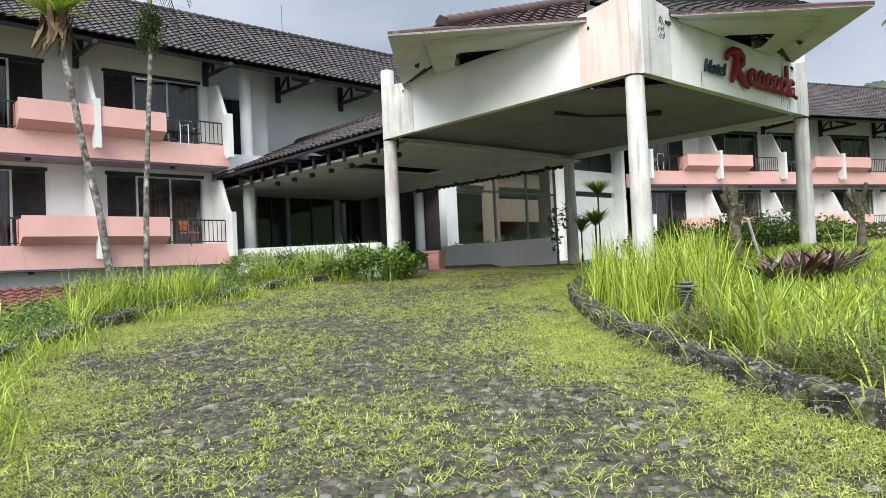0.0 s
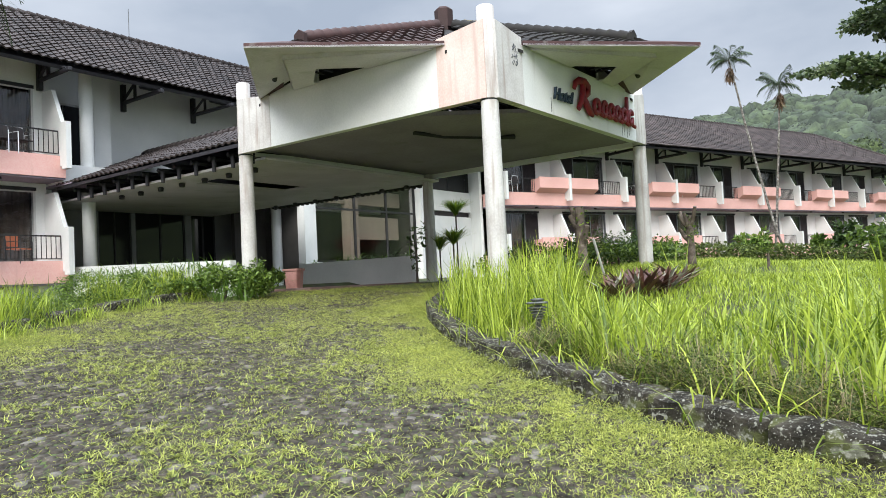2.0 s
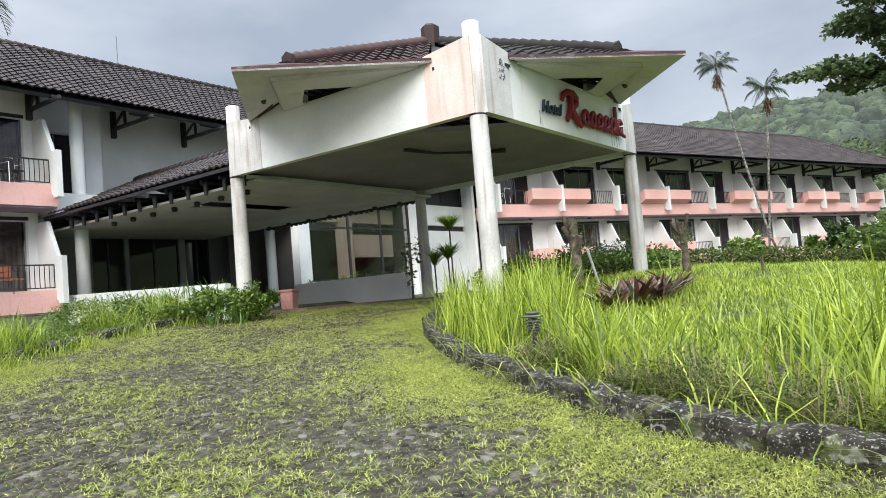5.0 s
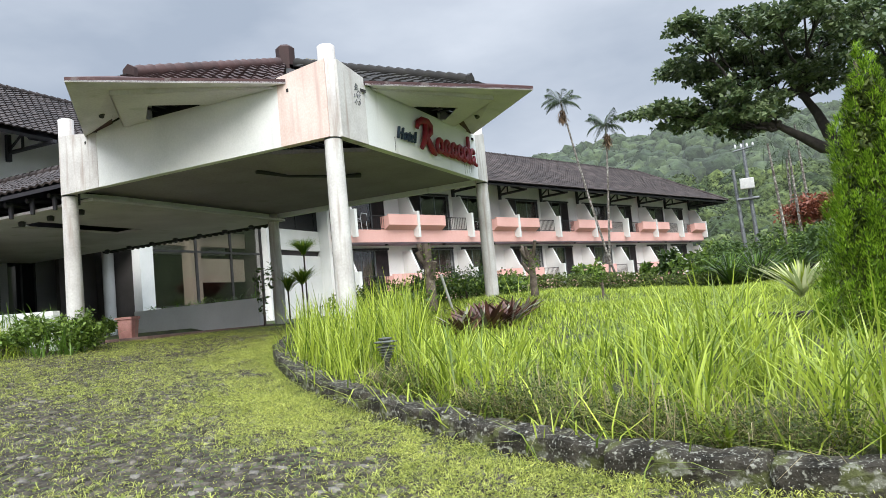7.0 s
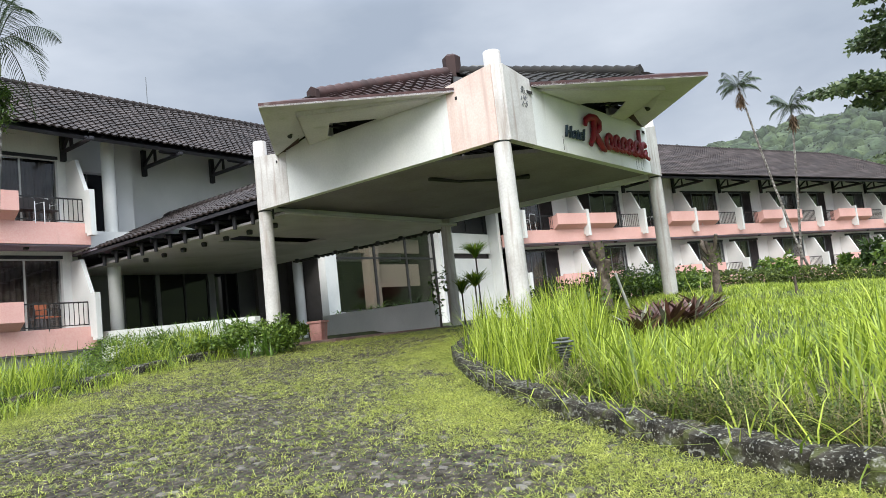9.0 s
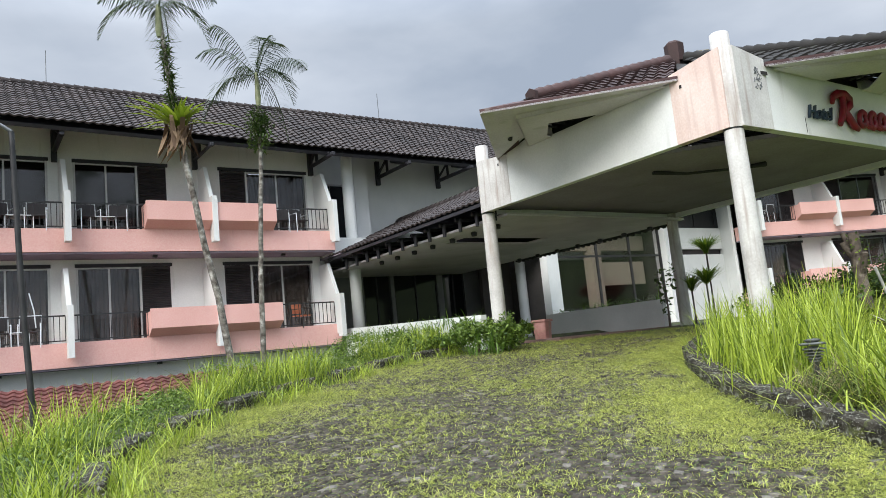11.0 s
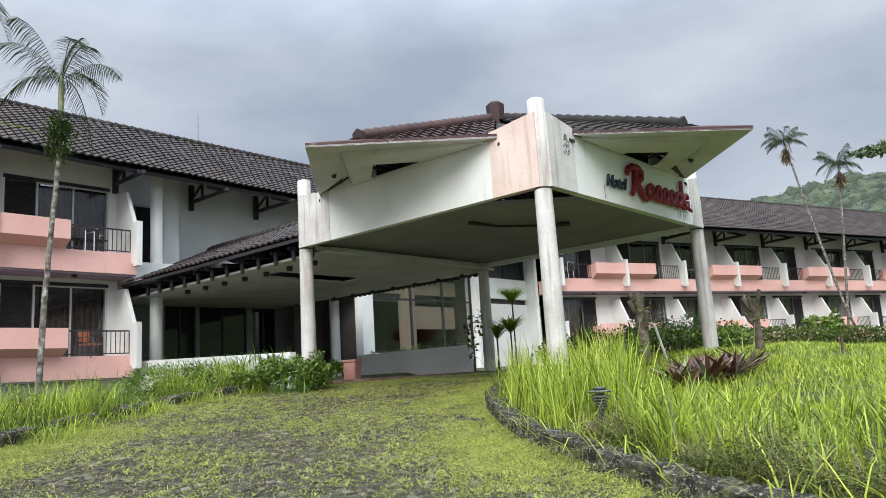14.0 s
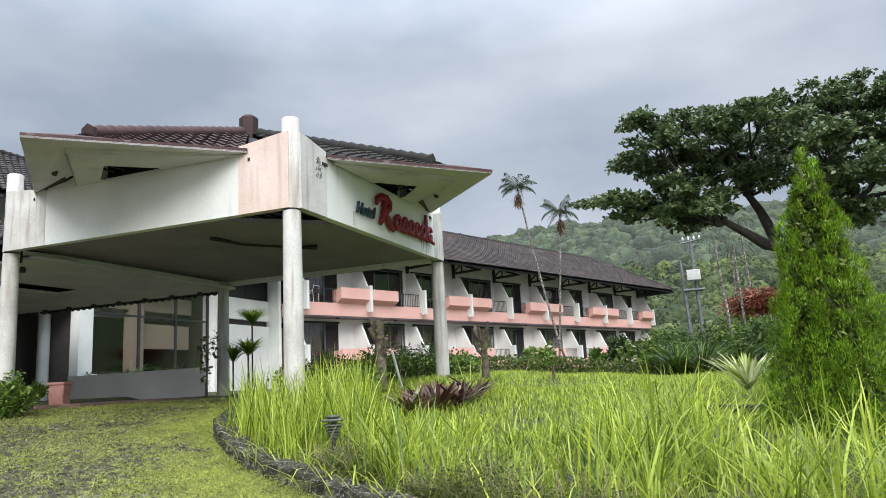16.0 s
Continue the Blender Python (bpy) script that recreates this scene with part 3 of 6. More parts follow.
def roof(parent, p00, p10, p11, p01, material, fascia, width=0.24, length=0.32, thick=0.10):
    v, f = tiles(p00, p10, p11, p01, width, length)
    r = bulk("roof", v, f, material, parent, "weathered dark clay tile roof")
    tagged(r, kind="stuff")
    n = (Vector(p10) - Vector(p00)).cross(Vector(p01) - Vector(p00)).normalized()
    part("roof_deck", slab(bmesh.new(), [Vector(p) - n * 0.16 for p in (p00, p10, p11, p01)], -n * thick), fascia, r)
    return r


# left roof, in the wing's own frame, and its bend to the middle building
EZ, RZ = 6.78 + Z, 9.63 + Z
r1 = roof(left_wing, (-0.6, -0.86, EZ), (9.3, -0.22, EZ), (9.8, 4.4, RZ), (-0.6, 4.4, RZ), TILE, DARKWOOD)
roof(left_wing, (-20, -0.9, EZ), (-0.6, -0.86, EZ), (-0.6, 4.4, RZ), (-20, 4.4, RZ), TILE, DARKWOOD)
middle = thing("hotel_middle_building", "white middle building with lobby under a dark tiled roof", "hotel building")
r2 = roof(middle, (9.3, 20.5, EZ), (17.0, 20.75, EZ), (20.0, 25.1, RZ), (9.8, 25.12, RZ), TILE, DARKWOOD)
r3 = roof(middle, (17.0, 20.75, EZ), (28.8, 17.2, EZ), (31.5, 21.6, 9.9 + Z), (20.0, 25.1, RZ), TILE, DARKWOOD)
roof(right_wing, (-1.2, -1.0, EZ), (39.6, -1.0, EZ), (34.2, 4.0, 9.9 + Z), (-0.5, 4.0, 9.9 + Z), TILE, DARKWOOD)
roof(right_wing, (39.6, -1.0, EZ), (39.6, 8.6, EZ), (34.2, 4.02, 9.9 + Z), (34.2, 4.0, 9.9 + Z), TILE, DARKWOOD)
part("ridge_tiles", caps([(-20, 4.42, RZ), (9.8, 4.42, RZ)]), TILE, left_wing)
part("ridge_tiles", caps([(9.8, 25.14, RZ), (20.0, 25.12, RZ), (31.5, 21.62, 9.9 + Z)]), TILE, middle)
part("ridge_tiles", caps([(-0.5, 4.02, 9.9 + Z), (34.2, 4.02, 9.9 + Z), (39.6, -1.0, EZ + 0.05)]), TILE, right_wing)
part("rear_roof", slab(bmesh.new(), [(-20, 4.45, RZ - 0.1), (9.8, 4.45, RZ - 0.1), (9.8, 9.5, EZ - 0.3), (-20, 9.5, EZ - 0.3)], (0, 0, -0.15)), MOSSTILE, left_wing)
part("rear_roof", slab(bmesh.new(), [(-0.5, 4.05, 9.8 + Z), (34.2, 4.05, 9.8 + Z), (39.6, 8.9, EZ - 0.05), (-0.5, 8.9, EZ - 0.05)], (0, 0, -0.15)), MOSSTILE, right_wing)
part("end_wall_gable", boxed(37.0, 37.2, 1.45, 7.5, 0.0, 6.85 + Z), WHITE, right_wing)
for u in (38.2,):
    truss(right_wing, u, 1.2, -0.6, 6.53 + Z)

# ------------------------------------------------------------ middle building
FL = 0.05 + Z  # lobby floor
upper = part("upper_wall", boxed(12.3, 27.2, 23.0, 23.2, 3.3 + Z, 7.4 + Z), WHITE, middle)
part("upper_wall", boxed(11.75, 12.3, 22.4, 23.2, 3.5 + Z, 7.2 + Z), WHITE, middle)
part("upper_wall", boxed(10.25, 12.6, 23.9, 24.1, 3.3 + Z, 7.6 + Z), WHITE, middle)
for a, b in ((10.95, 11.45), (11.5, 12.05)):
    part("upper_door", boxed(a, b, 23.80, 23.88, 4.0 + Z, 6.35 + Z), DARKGLASS, middle, "dark glass upper door")
part("door_frame", box(box(boxed(10.88, 10.94, 23.76, 23.89, 4.0 + Z, 6.42 + Z), 12.06, 12.12, 23.76, 23.89, 4.0 + Z, 6.42 + Z), 10.94, 12.06, 23.76, 23.89, 6.36 + Z, 6.42 + Z), ALU, middle)
part("upper_floor_band", boxed(10.2, 12.2, 21.3, 23.9, 3.4 + Z, 3.95 + Z), WHITE, middle)
for x in (11.2,):
    part("column", lathe(bmesh.new(), [(0.20, Z - 0.6), (0.20, 6.9 + Z)], 20, (x, 21.8)), WHITE, middle, "round white column")
part("column", lathe(bmesh.new(), [(0.20, Z - 0.3), (0.20, 3.3 + Z)], 20, (18.7, 22.0)), WHITE, middle, "round white column")
for u in (13.05, 15.75, 18.4):
    truss(middle, u, 22.98, 20.72, 6.53 + Z)
# lobby front with three dark door openings
FY = 24.0
spans = [(12.64, 13.83), (13.98, 15.98), (16.25, 17.32)]
bm = bmesh.new()
xs = [10.2] + [v for s in spans for v in s] + [19.2]
for a, b in zip(xs[::2], xs[1::2]):
    box(bm, a, b, FY, FY + 0.2, Z - 0.4, 3.3 + Z)
for a, b in spans:
    box(bm, a, b, FY, FY + 0.2, 3.0 + Z, 3.3 + Z)
# lobby front's shade is put into this grey base colour
SHADEDWALL = mottled("grey_wall_with_shade", [(0.3, (0.20, 0.205, 0.21)), (0.7, (0.27, 0.275, 0.28))], 1.0)
part("lobby_wall", bm, SHADEDWALL, middle)
for a, b in spans:
    d = part("lobby_door", boxed(a + 0.05, b - 0.05, FY + 0.08, FY + 0.10, FL, 2.94 + Z), DARKGLASS, middle, "dark glass lobby door")
    part("door_frame", box(box(boxed(a, a + 0.05, FY + 0.04, FY + 0.14, FL, 3.0 + Z), b - 0.05, b, FY + 0.04, FY + 0.14, FL, 3.0 + Z), (a + b) / 2 - 0.03, (a + b) / 2 + 0.03, FY + 0.04, FY + 0.14, FL, 3.0 + Z), METAL, d)
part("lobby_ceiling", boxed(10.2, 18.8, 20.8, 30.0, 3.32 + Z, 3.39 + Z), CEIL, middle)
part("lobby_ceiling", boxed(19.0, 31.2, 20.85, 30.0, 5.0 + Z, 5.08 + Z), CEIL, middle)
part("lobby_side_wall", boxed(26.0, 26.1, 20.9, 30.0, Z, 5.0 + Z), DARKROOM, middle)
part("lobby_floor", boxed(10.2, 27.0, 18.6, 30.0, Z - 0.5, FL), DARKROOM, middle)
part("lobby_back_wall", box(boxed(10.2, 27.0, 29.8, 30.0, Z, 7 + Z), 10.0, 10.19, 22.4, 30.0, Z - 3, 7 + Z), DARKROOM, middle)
# side walls take the dark plaster too, their shade set in its colour
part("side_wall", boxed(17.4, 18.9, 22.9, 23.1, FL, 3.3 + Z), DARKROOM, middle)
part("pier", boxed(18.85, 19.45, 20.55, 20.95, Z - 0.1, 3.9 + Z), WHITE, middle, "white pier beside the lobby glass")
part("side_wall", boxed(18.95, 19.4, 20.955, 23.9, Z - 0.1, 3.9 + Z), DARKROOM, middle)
# glazed lobby corner
gx0, gx1, gy = 19.45, 25.75, 20.7
glazing = part("lobby_glazing", boxed(gx0, gx1, gy - 0.05, gy + 0.05, 0.93 + Z, 1.0 + Z), METAL, middle, "dark framed glass lobby wall")
for x in (gx0 + 0.04, 21.75, 23.75, gx1 - 0.04):
    part("mullion", boxed(x - 0.04, x + 0.04, gy - 0.05, gy + 0.05, 1.003 + Z, 4.7 + Z), METAL, glazing)
xs = (gx0 + 0.08, 21.75, 23.75, gx1 - 0.08)
for a, b in zip(xs, xs[1:]):
    part("transom", boxed(a + 0.045, b - 0.045, gy - 0.04, gy + 0.04, 3.05 + Z, 3.13 + Z), METAL, glazing)
    for lo, hi in ((1.003, 3.05), (3.13, 4.7)):
        g = part("pane", boxed(a + 0.045, b - 0.045, gy - 0.006, gy + 0.006, lo + Z, hi + Z), LOBBYGLASS, glazing)
        g.visible_shadow = False
part("sill_wall", boxed(gx0, gx1, gy - 0.09, gy + 0.09, Z - 0.4, 0.925 + Z), WHITE, middle)
part("wall_over_glass", boxed(gx0, 27.2, gy - 0.1, gy + 0.1, 4.703 + Z, 7.4 + Z), WHITE, middle)
part("beige_column", boxed(22.1, 22.65, 21.3, 21.8, FL, 4.7 + Z), BEIGE, middle, "beige pillar inside the lobby")
part("beige_panel", boxed(22.66, 25.6, 21.6, 21.75, 1.95 + Z, 2.95 + Z), BEIGE, middle, "beige panel inside the lobby")
part("beige_panel", boxed(19.6, 25.7, 21.55, 21.7, 3.45 + Z, 4.1 + Z), BEIGE, middle)
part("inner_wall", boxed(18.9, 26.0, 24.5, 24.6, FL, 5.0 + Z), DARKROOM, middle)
part("picture_frame", box(boxed(21.0, 21.55, 24.40, 24.49, 1.3 + Z, 2.7 + Z), 20.2, 20.6, 24.40, 24.49, 1.2 + Z, 2.5 + Z), LOUVRE, middle)
# white block beside the lobby
bx0, bx1 = 26.0, 31.2
bm = boxed(25.78, 26.15, gy - 0.35, gy + 0.3, Z - 0.4, 4.5 + Z)
box(bm, 26.15, bx1, gy - 0.2, gy + 0.1, Z - 0.4, 3.07 + Z)
box(bm, 26.15, bx1, gy - 0.2, gy + 0.1, 3.33 + Z, 4.30 + Z)
part("white_block", bm, WHITE, middle, "plain white block with a dark slot")
part("slot", boxed(26.2, bx1, gy - 0.02, gy + 0.08, 3.073 + Z, 3.327 + Z), LOUVRE, middle)
wb = part("window", boxed(26.6, bx1, gy - 0.16, gy - 0.08, 5.95 + Z, 6.05 + Z), METAL, middle, "dark window above the white block")
for a, b in ((26.62, 28.2), (28.26, 29.7), (29.76, bx1)):
    part("pane", boxed(a, b, gy - 0.13, gy - 0.11, 4.33 + Z, 5.95 + Z), DARKGLASS, wb)
part("window_back", boxed(26.2, bx1, gy + 0.15, gy + 0.2, 4.3 + Z, 7.3 + Z), DARKROOM, middle)

# ------------------------------------------------------------ covered passage between canopy and lobby
passage = thing("covered_passage", "low dark tiled passage roof leading to the lobby", "passage roof")
PX0, PX1, PZ, PZL, RX, RZP = 10.2, 17.3, 3.22 + Z, 3.35 + Z, 13.75, 4.83 + Z
v, f = tiles((PX0, 21.7, PZL), (PX0, 12.6, PZL), (RX, 12.6, RZP), (RX, 22.95, RZP), 0.24, 0.3)
tagged(bulk("roof_slope", v, f, TILE, passage, "dark tiled slope"), kind="stuff")
v, f = tiles((PX1, 12.6, PZ), (PX1, 20.6, PZ), (RX, 22.9, RZP), (RX, 12.6, RZP), 0.24, 0.3)
tagged(bulk("roof_slope", v, f, TILE, passage, "dark tiled slope"), kind="stuff")
part("ridge_tiles", caps([(RX, 12.6, RZP + 0.03), (RX, 22.9, RZP + 0.03)]), TILE, passage)
for x0, s, ze, far in ((PX0, 1, PZL, 21.7), (PX1, -1, PZ, 20.6)):
    part("roof_deck", slab(bmesh.new(), [(x0, 12.6, ze - 0.06), (x0, far, ze - 0.06), (RX, 22.9, RZP - 0.06), (RX, 12.6, RZP - 0.06)], (0, 0, -0.08)), DARKWOOD, passage)
    if s > 0:
        for k in range(12):
            y = 13.05 + 0.72 * k
            r = part("rafter_end", tube(bmesh.new(), [(x0 + 0.16, y, ze - 0.20), (x0 + 1.3, y, ze - 0.16)], 0.06, 4), DARKWOOD, passage)
            part("rafter_drop", tube(bmesh.new(), [(x0 + 0.30, y, ze - 0.16), (x0 + 0.30, y, ze - 0.50)], [0.075, 0.055], 4), DARKWOOD, r)
    else:
        part("edge_beam", boxed(x0 - 0.16, x0 + 0.02, 13.3, 20.4, ze - 0.30, ze - 0.15), DARKWOOD, passage, "black eave beam")
        for k in range(30):
            part("tile_end", tube(bmesh.new(), [(x0 + 0.04, 13.4 + 0.24 * k, ze - 0.30), (x0 - 0.12, 13.4 + 0.24 * k, ze - 0.27)], 0.085, 6), MOSSTILE, passage)
    for k in range(7):
        y = 13.8 + 1.0 * k
        hx = x0 + (0.95 if s > 0 else -0.45)
        hook = part("down_light", lathe(bmesh.new(), [(0.07, PZ - 0.42), (0.085, PZ - 0.32), (0.05, PZ - 0.302)], 10, (hx, y)), METAL, passage, "small dark ceiling spotlight")
bm = bmesh.new()
CE0, CE1 = PX0 + 0.42, PX1 - 0.2
box(bm, CE0, CE1, 12.75, 15.7, PZ - 0.30, PZ - 0.24)
box(bm, CE0, CE1, 16.7, 23.9, PZ - 0.30, PZ - 0.24)
box(bm, CE0, PX0 + 1.3, 15.7, 16.7, PZ - 0.30, PZ - 0.24)
box(bm, PX0 + 4.4, CE1, 15.7, 16.7, PZ - 0.30, PZ - 0.24)
part("passage_ceiling", bm, SOFFIT, passage, "pale ceiling with a broken panel")
low_left = tagged(part("low_wall_left", slab(bmesh.new(), [(10.42, 13.9, Z - 0.7), (10.42, 21.3, Z - 0.9), (10.42, 21.3, 0.92 + Z), (10.42, 13.9, 0.70 + Z)], (0.16, 0, 0)), WHITE), "low white planter wall along the passage", "low wall", kind="structure")
low_right = tagged(part("low_wall_right", boxed(16.45, 16.62, 13.4, 18.3, Z - 0.15, 0.76 + Z, 0.01), WHITE), "low pale planter wall under the passage eave", "low wall", kind="structure")
tagged(part("step", boxed(12.2, 16.9, 13.15, 20.6, Z - 0.7, Z - 0.02, 0.01), mottled("reddish_step", [(0.3, (0.16, 0.09, 0.08)), (0.7, (0.28, 0.19, 0.17))], 2.0)), "worn reddish entrance step", "step", kind="structure")

# ------------------------------------------------------------ entrance canopy
canopy = thing("entrance_canopy", "white square entrance canopy with pointed eaves and a hotel sign", "canopy")
CX0, CX1, CY0, CY1 = 10.12, 17.08, 6.30, 13.20
FB, FT = 3.02 + Z, 4.24 + Z
AP = Vector((13.6, 9.75, 5.97 + Z))
for x, y in ((CX0 + 0.17, CY0 + 0.2), (CX0 + 0.17, CY1 - 0.17), (CX1 - 0.17, CY0 + 0.17), (CX1 - 0.17, CY1 - 0.17)):
    part("column", lathe(bmesh.new(), [(0.172, ground(x, y) - 0.5), (0.168, ground(x, y) + 1.2), (0.152, FB - 0.03)], 24, (x, y)), WEATHERED, canopy, "round weathered white column")
    part("collar", lathe(bmesh.new(), [(0.142, FB - 0.028), (0.142, FB - 0.002)], 24, (x, y)), METAL, canopy)
    part("post", lathe(bmesh.new(), [(0.158, FB), (0.152, 4.62 + Z), (0.135, 4.635 + Z)], 24, (x, y)), WEATHERED, canopy, "round post above the fascia")
TH = 0.16
# fascia walls: plain middles, stained end panels standing a little higher
def fascia(name, a, b, out, mid_mat, end_a, end_b, la, lb):
    """One fascia from corner a to corner b (plan points); out: inward offset."""
    a, b, out = Vector((*a, 0)), Vector((*b, 0)), Vector((*out, 0)) * TH
    d = (b - a).normalized()
    L = (b - a).length
    def panel(nm, s0, s1, z0, z1, mat, proud):
        p, q = a + d * s0 - out * proud / TH, a + d * s1 - out * proud / TH
        return part(nm, slab(bmesh.new(), [(p.x, p.y, FB), (q.x, q.y, FB), (q.x, q.y, z1), (p.x, p.y, z0)], out + out * proud / TH), mat, canopy)
    panel("fascia", la + 0.002, L - lb - 0.002, 4.12 + Z, 4.12 + Z, mid_mat, 0.0)
    panel("end_panel", 0.15, la, 4.36 + Z, 4.24 + Z, end_a, 0.006)
    panel("end_panel", L - lb, L - 0.15, 4.13 + Z, 4.26 + Z, end_b, 0.006)
fascia("west", (CX0, CY0), (CX0, CY1), (1, 0), WHITE, FADED_PINK, WEATHERED, 1.15, 1.25)
fascia("south", (CX0, CY0), (CX1, CY0), (0, 1), WHITE, WEATHERED, WEATHERED, 1.0, 0.75)
part("fascia", boxed(CX0 + 0.17, CX1, CY1 - TH, CY1, FB, 4.1 + Z), WHITE, canopy)
part("fascia", boxed(CX1 - TH, CX1, CY0 + 0.17, CY1 - 0.17, FB, 4.1 + Z), WHITE, canopy)
# ceiling with openings
bm = bmesh.new()
ci = FB + 0.12
box(bm, CX0 + TH, CX1 - TH, CY0 + 2.9, CY1 - TH, ci, ci + 0.08)
box(bm, CX0 + 2.9, CX1 - TH, CY0 + TH, CY0 + 2.9, ci, ci + 0.08)
slab(bm, [(CX0 + TH, CY0 + 2.9, ci), (CX0 + TH, CY0 + 2.6, ci), (CX0 + 2.3, CY0 + TH, ci), (CX0 + 2.9, CY0 + TH, ci), (CX0 + 2.9, CY0 + 2.9, ci)], (0, 0, 0.08))
part("canopy_ceiling", bm, CEIL, canopy, "grey canopy ceiling with a hole")
bm = bmesh.new()
for k in range(10):
    o = 0.25 + 0.24 * k
    tube(bm, [(CX0 + TH, CY0 + o, ci + 0.25), (CX0 + 2.0, CY0 + o, ci + 0.25)], 0.03, 4)
part("exposed_battens", bm, DARKWOOD, canopy)
fitting = part("lamp_fitting", tube(bmesh.new(), [(11.75, 9.35, ci - 0.02), (12.35, 9.0, ci - 0.10), (13.25, 8.35, ci - 0.10), (13.75, 8.1, ci - 0.05)], [0.05, 0.03, 0.03, 0.06], 6), DARKWOOD, canopy, "dark hanging tube of a broken lamp")
part("lamp_box", boxed(13.05, 13.4, 8.25, 8.5, ci - 0.12, ci - 0.003, 0.01), DARKWOOD, fitting)


def arm(angle):
    """One pointed eave: ridge, two tiled slopes, cap band, folded soffit with a triangular hole."""
    m = Matrix.Translation((13.6, 9.75, 0)) @ Matrix.Rotation(angle, 4, "Z")
    E, T = Vector((4.42, 0, 4.56 + Z)), Vector((5.85, 0, 4.10 + Z))
    A = Vector((0, 0, 5.98 + Z))
    for s in (1, -1):
        S = Vector((3.5, 2.5 * s, 4.10 + Z))
        inner_t, inner_s = Vector((4.98, 0, 4.34 + Z)), Vector((3.15, 2.12 * s, 4.20 + Z))
        near = (3 < angle < 3.3 and s > 0) or (angle > 4 and s < 0)
        corner = Vector((3.25, 3.2 * s, 4.18 + Z))
        mat = REDTILE if 3 < angle < 3.3 and s > 0 else MOSSTILE
        q = (inner_s, inner_t, E + Vector((0.1, 0, 0)), A) if s < 0 else (inner_t, inner_s, A, E + Vector((0.1, 0, 0)))
        v, f = tiles(*[m @ p for p in q], 0.24, 0.3)
        tagged(bulk("roof_slope", v, f, mat, canopy, "mossy dark tiled slope"), kind="stuff")
        n = Vector((0, 0, 0.075))
        part("eave_cap", slab(bmesh.new(), [m @ p for p in (T, S, inner_s, inner_t)], n), MAROON, canopy, "maroon eave cap with peeling paint")
        part("valley", slab(bmesh.new(), [m @ (p - Vector((0, 0, 0.14))) for p in (A, S - Vector((0, 0, 0.02)), corner)], (0, 0, 0.06)), MOSSTILE, canopy)
        part("fascia_return", slab(bmesh.new(), [m @ Vector(p) for p in ((3.46, 0.74 * s, 4.08 + Z), (3.46, 2.2 * s, 4.08 + Z), (3.46, 2.2 * s, 4.16 + Z), (3.46, 0.74 * s, 4.42 + Z))], m.to_3x3() @ Vector((-0.06, 0, 0))), WHITE, canopy)
        # soffit band along the edge, rising inward, and the step back down to the flat panel
        F, B = Vector((5.0, 0, 4.07 + Z)), Vector((3.55, (2.2 if near else 1.35) * s, 4.07 + Z))
        up_f, up = Vector((0, 0, 0.10)), Vector((0, 0, 0.03 if near else 0.24))
        part("soffit_band", slab(bmesh.new(), [m @ (p - Vector((0, 0, 0.004))) for p in (T, S, B + up, F + up_f)], (0, 0, 0.03)), SOFFIT, canopy)
        part("soffit_step", slab(bmesh.new(), [m @ p for p in (F + Vector((0.01, 0, -0.0)), B + Vector((0.01, 0, 0)), B + up * 0.98, F + up_f * 0.98)], m.to_3x3() @ Vector((-0.03, 0, 0))), SOFFIT, canopy)
        H0, H1 = Vector((4.2, 0, 4.07 + Z)), Vector((3.62, 0.68 * s, 4.07 + Z))
        part("soffit_panel", slab(bmesh.new(), [m @ p for p in (F, B, Vector((3.5, (2.25 if near else 1.35) * s, 4.07 + Z)), Vector((3.5, 0.68 * s, 4.07 + Z)), H1, H0)], (0, 0, 0.02)), SOFFIT, canopy)
        if not near:
            part("soffit_lamp", tube(bmesh.new(), [m @ Vector((4.1, 1.25 * s, 4.24 + Z)), m @ Vector((4.16, 1.22 * s, 4.12 + Z))], 0.05, 8), METAL, canopy)
    # added black sheet that closes the view into the roof space
    part("gable_infill", slab(bmesh.new(), [m @ Vector(q) for q in ((3.3, -2.35, 3.9 + Z), (3.3, 2.35, 3.9 + Z), (3.3, 2.2, 4.12 + Z), (3.3, 0, 4.72 + Z), (3.3, -2.2, 4.12 + Z))], m.to_3x3() @ Vector((-0.05, 0, 0))), DARKWOOD, canopy)
    bm = bmesh.new()
    for k in range(5):
        y = -0.5 + 0.25 * k
        tube(bm, [m @ Vector((3.5, y, 4.22 + Z)), m @ Vector((4.3, y, 4.22 + Z))], 0.025, 4)
    part("batten", bm, DARKWOOD, canopy)
    red = 3 < angle < 3.3
    part("ridge_tiles", caps([m @ (A + Vector((0.3, 0, -0.07))), m @ (E + Vector((0.1, 0, 0.02)))], 0.115, 0.24), REDTILE if red else MOSSTILE, canopy)
    part("ridge_end", slab(bmesh.new(), [m @ p for p in (E + Vector((0.08, -0.13, -0.10)), E + Vector((0.08, 0.13, -0.10)), E + Vector((0.08, 0.13, 0.09)), E + Vector((0.08, 0, 0.17)), E + Vector((0.08, -0.13, 0.09)))], m.to_3x3() @ Vector((0.09, 0, 0))), REDTILE if red else MOSSTILE, canopy)


for k in range(4):
    arm(math.pi / 2 * k)
bm = lathe(bmesh.new(), [(0.21, 5.7 + Z), (0.22, 6.34 + Z), (0.15, 6.40 + Z)], 6, (AP.x, AP.y))
for face in bm.faces:
    face.smooth = False
part("finial", bm, REDTILE, canopy, "maroon six-sided roof finial")
tube_bm = bmesh.new()
for i in range(5):
    tube(tube_bm, [(14.0, 9.6, 5.95 + Z), (14.1 + 0.1 * i, 9.5, 6.2 + Z), (14.15 + 0.2 * i, 9.4, 6.15 + 0.06 * i + Z)], 0.006, 4)
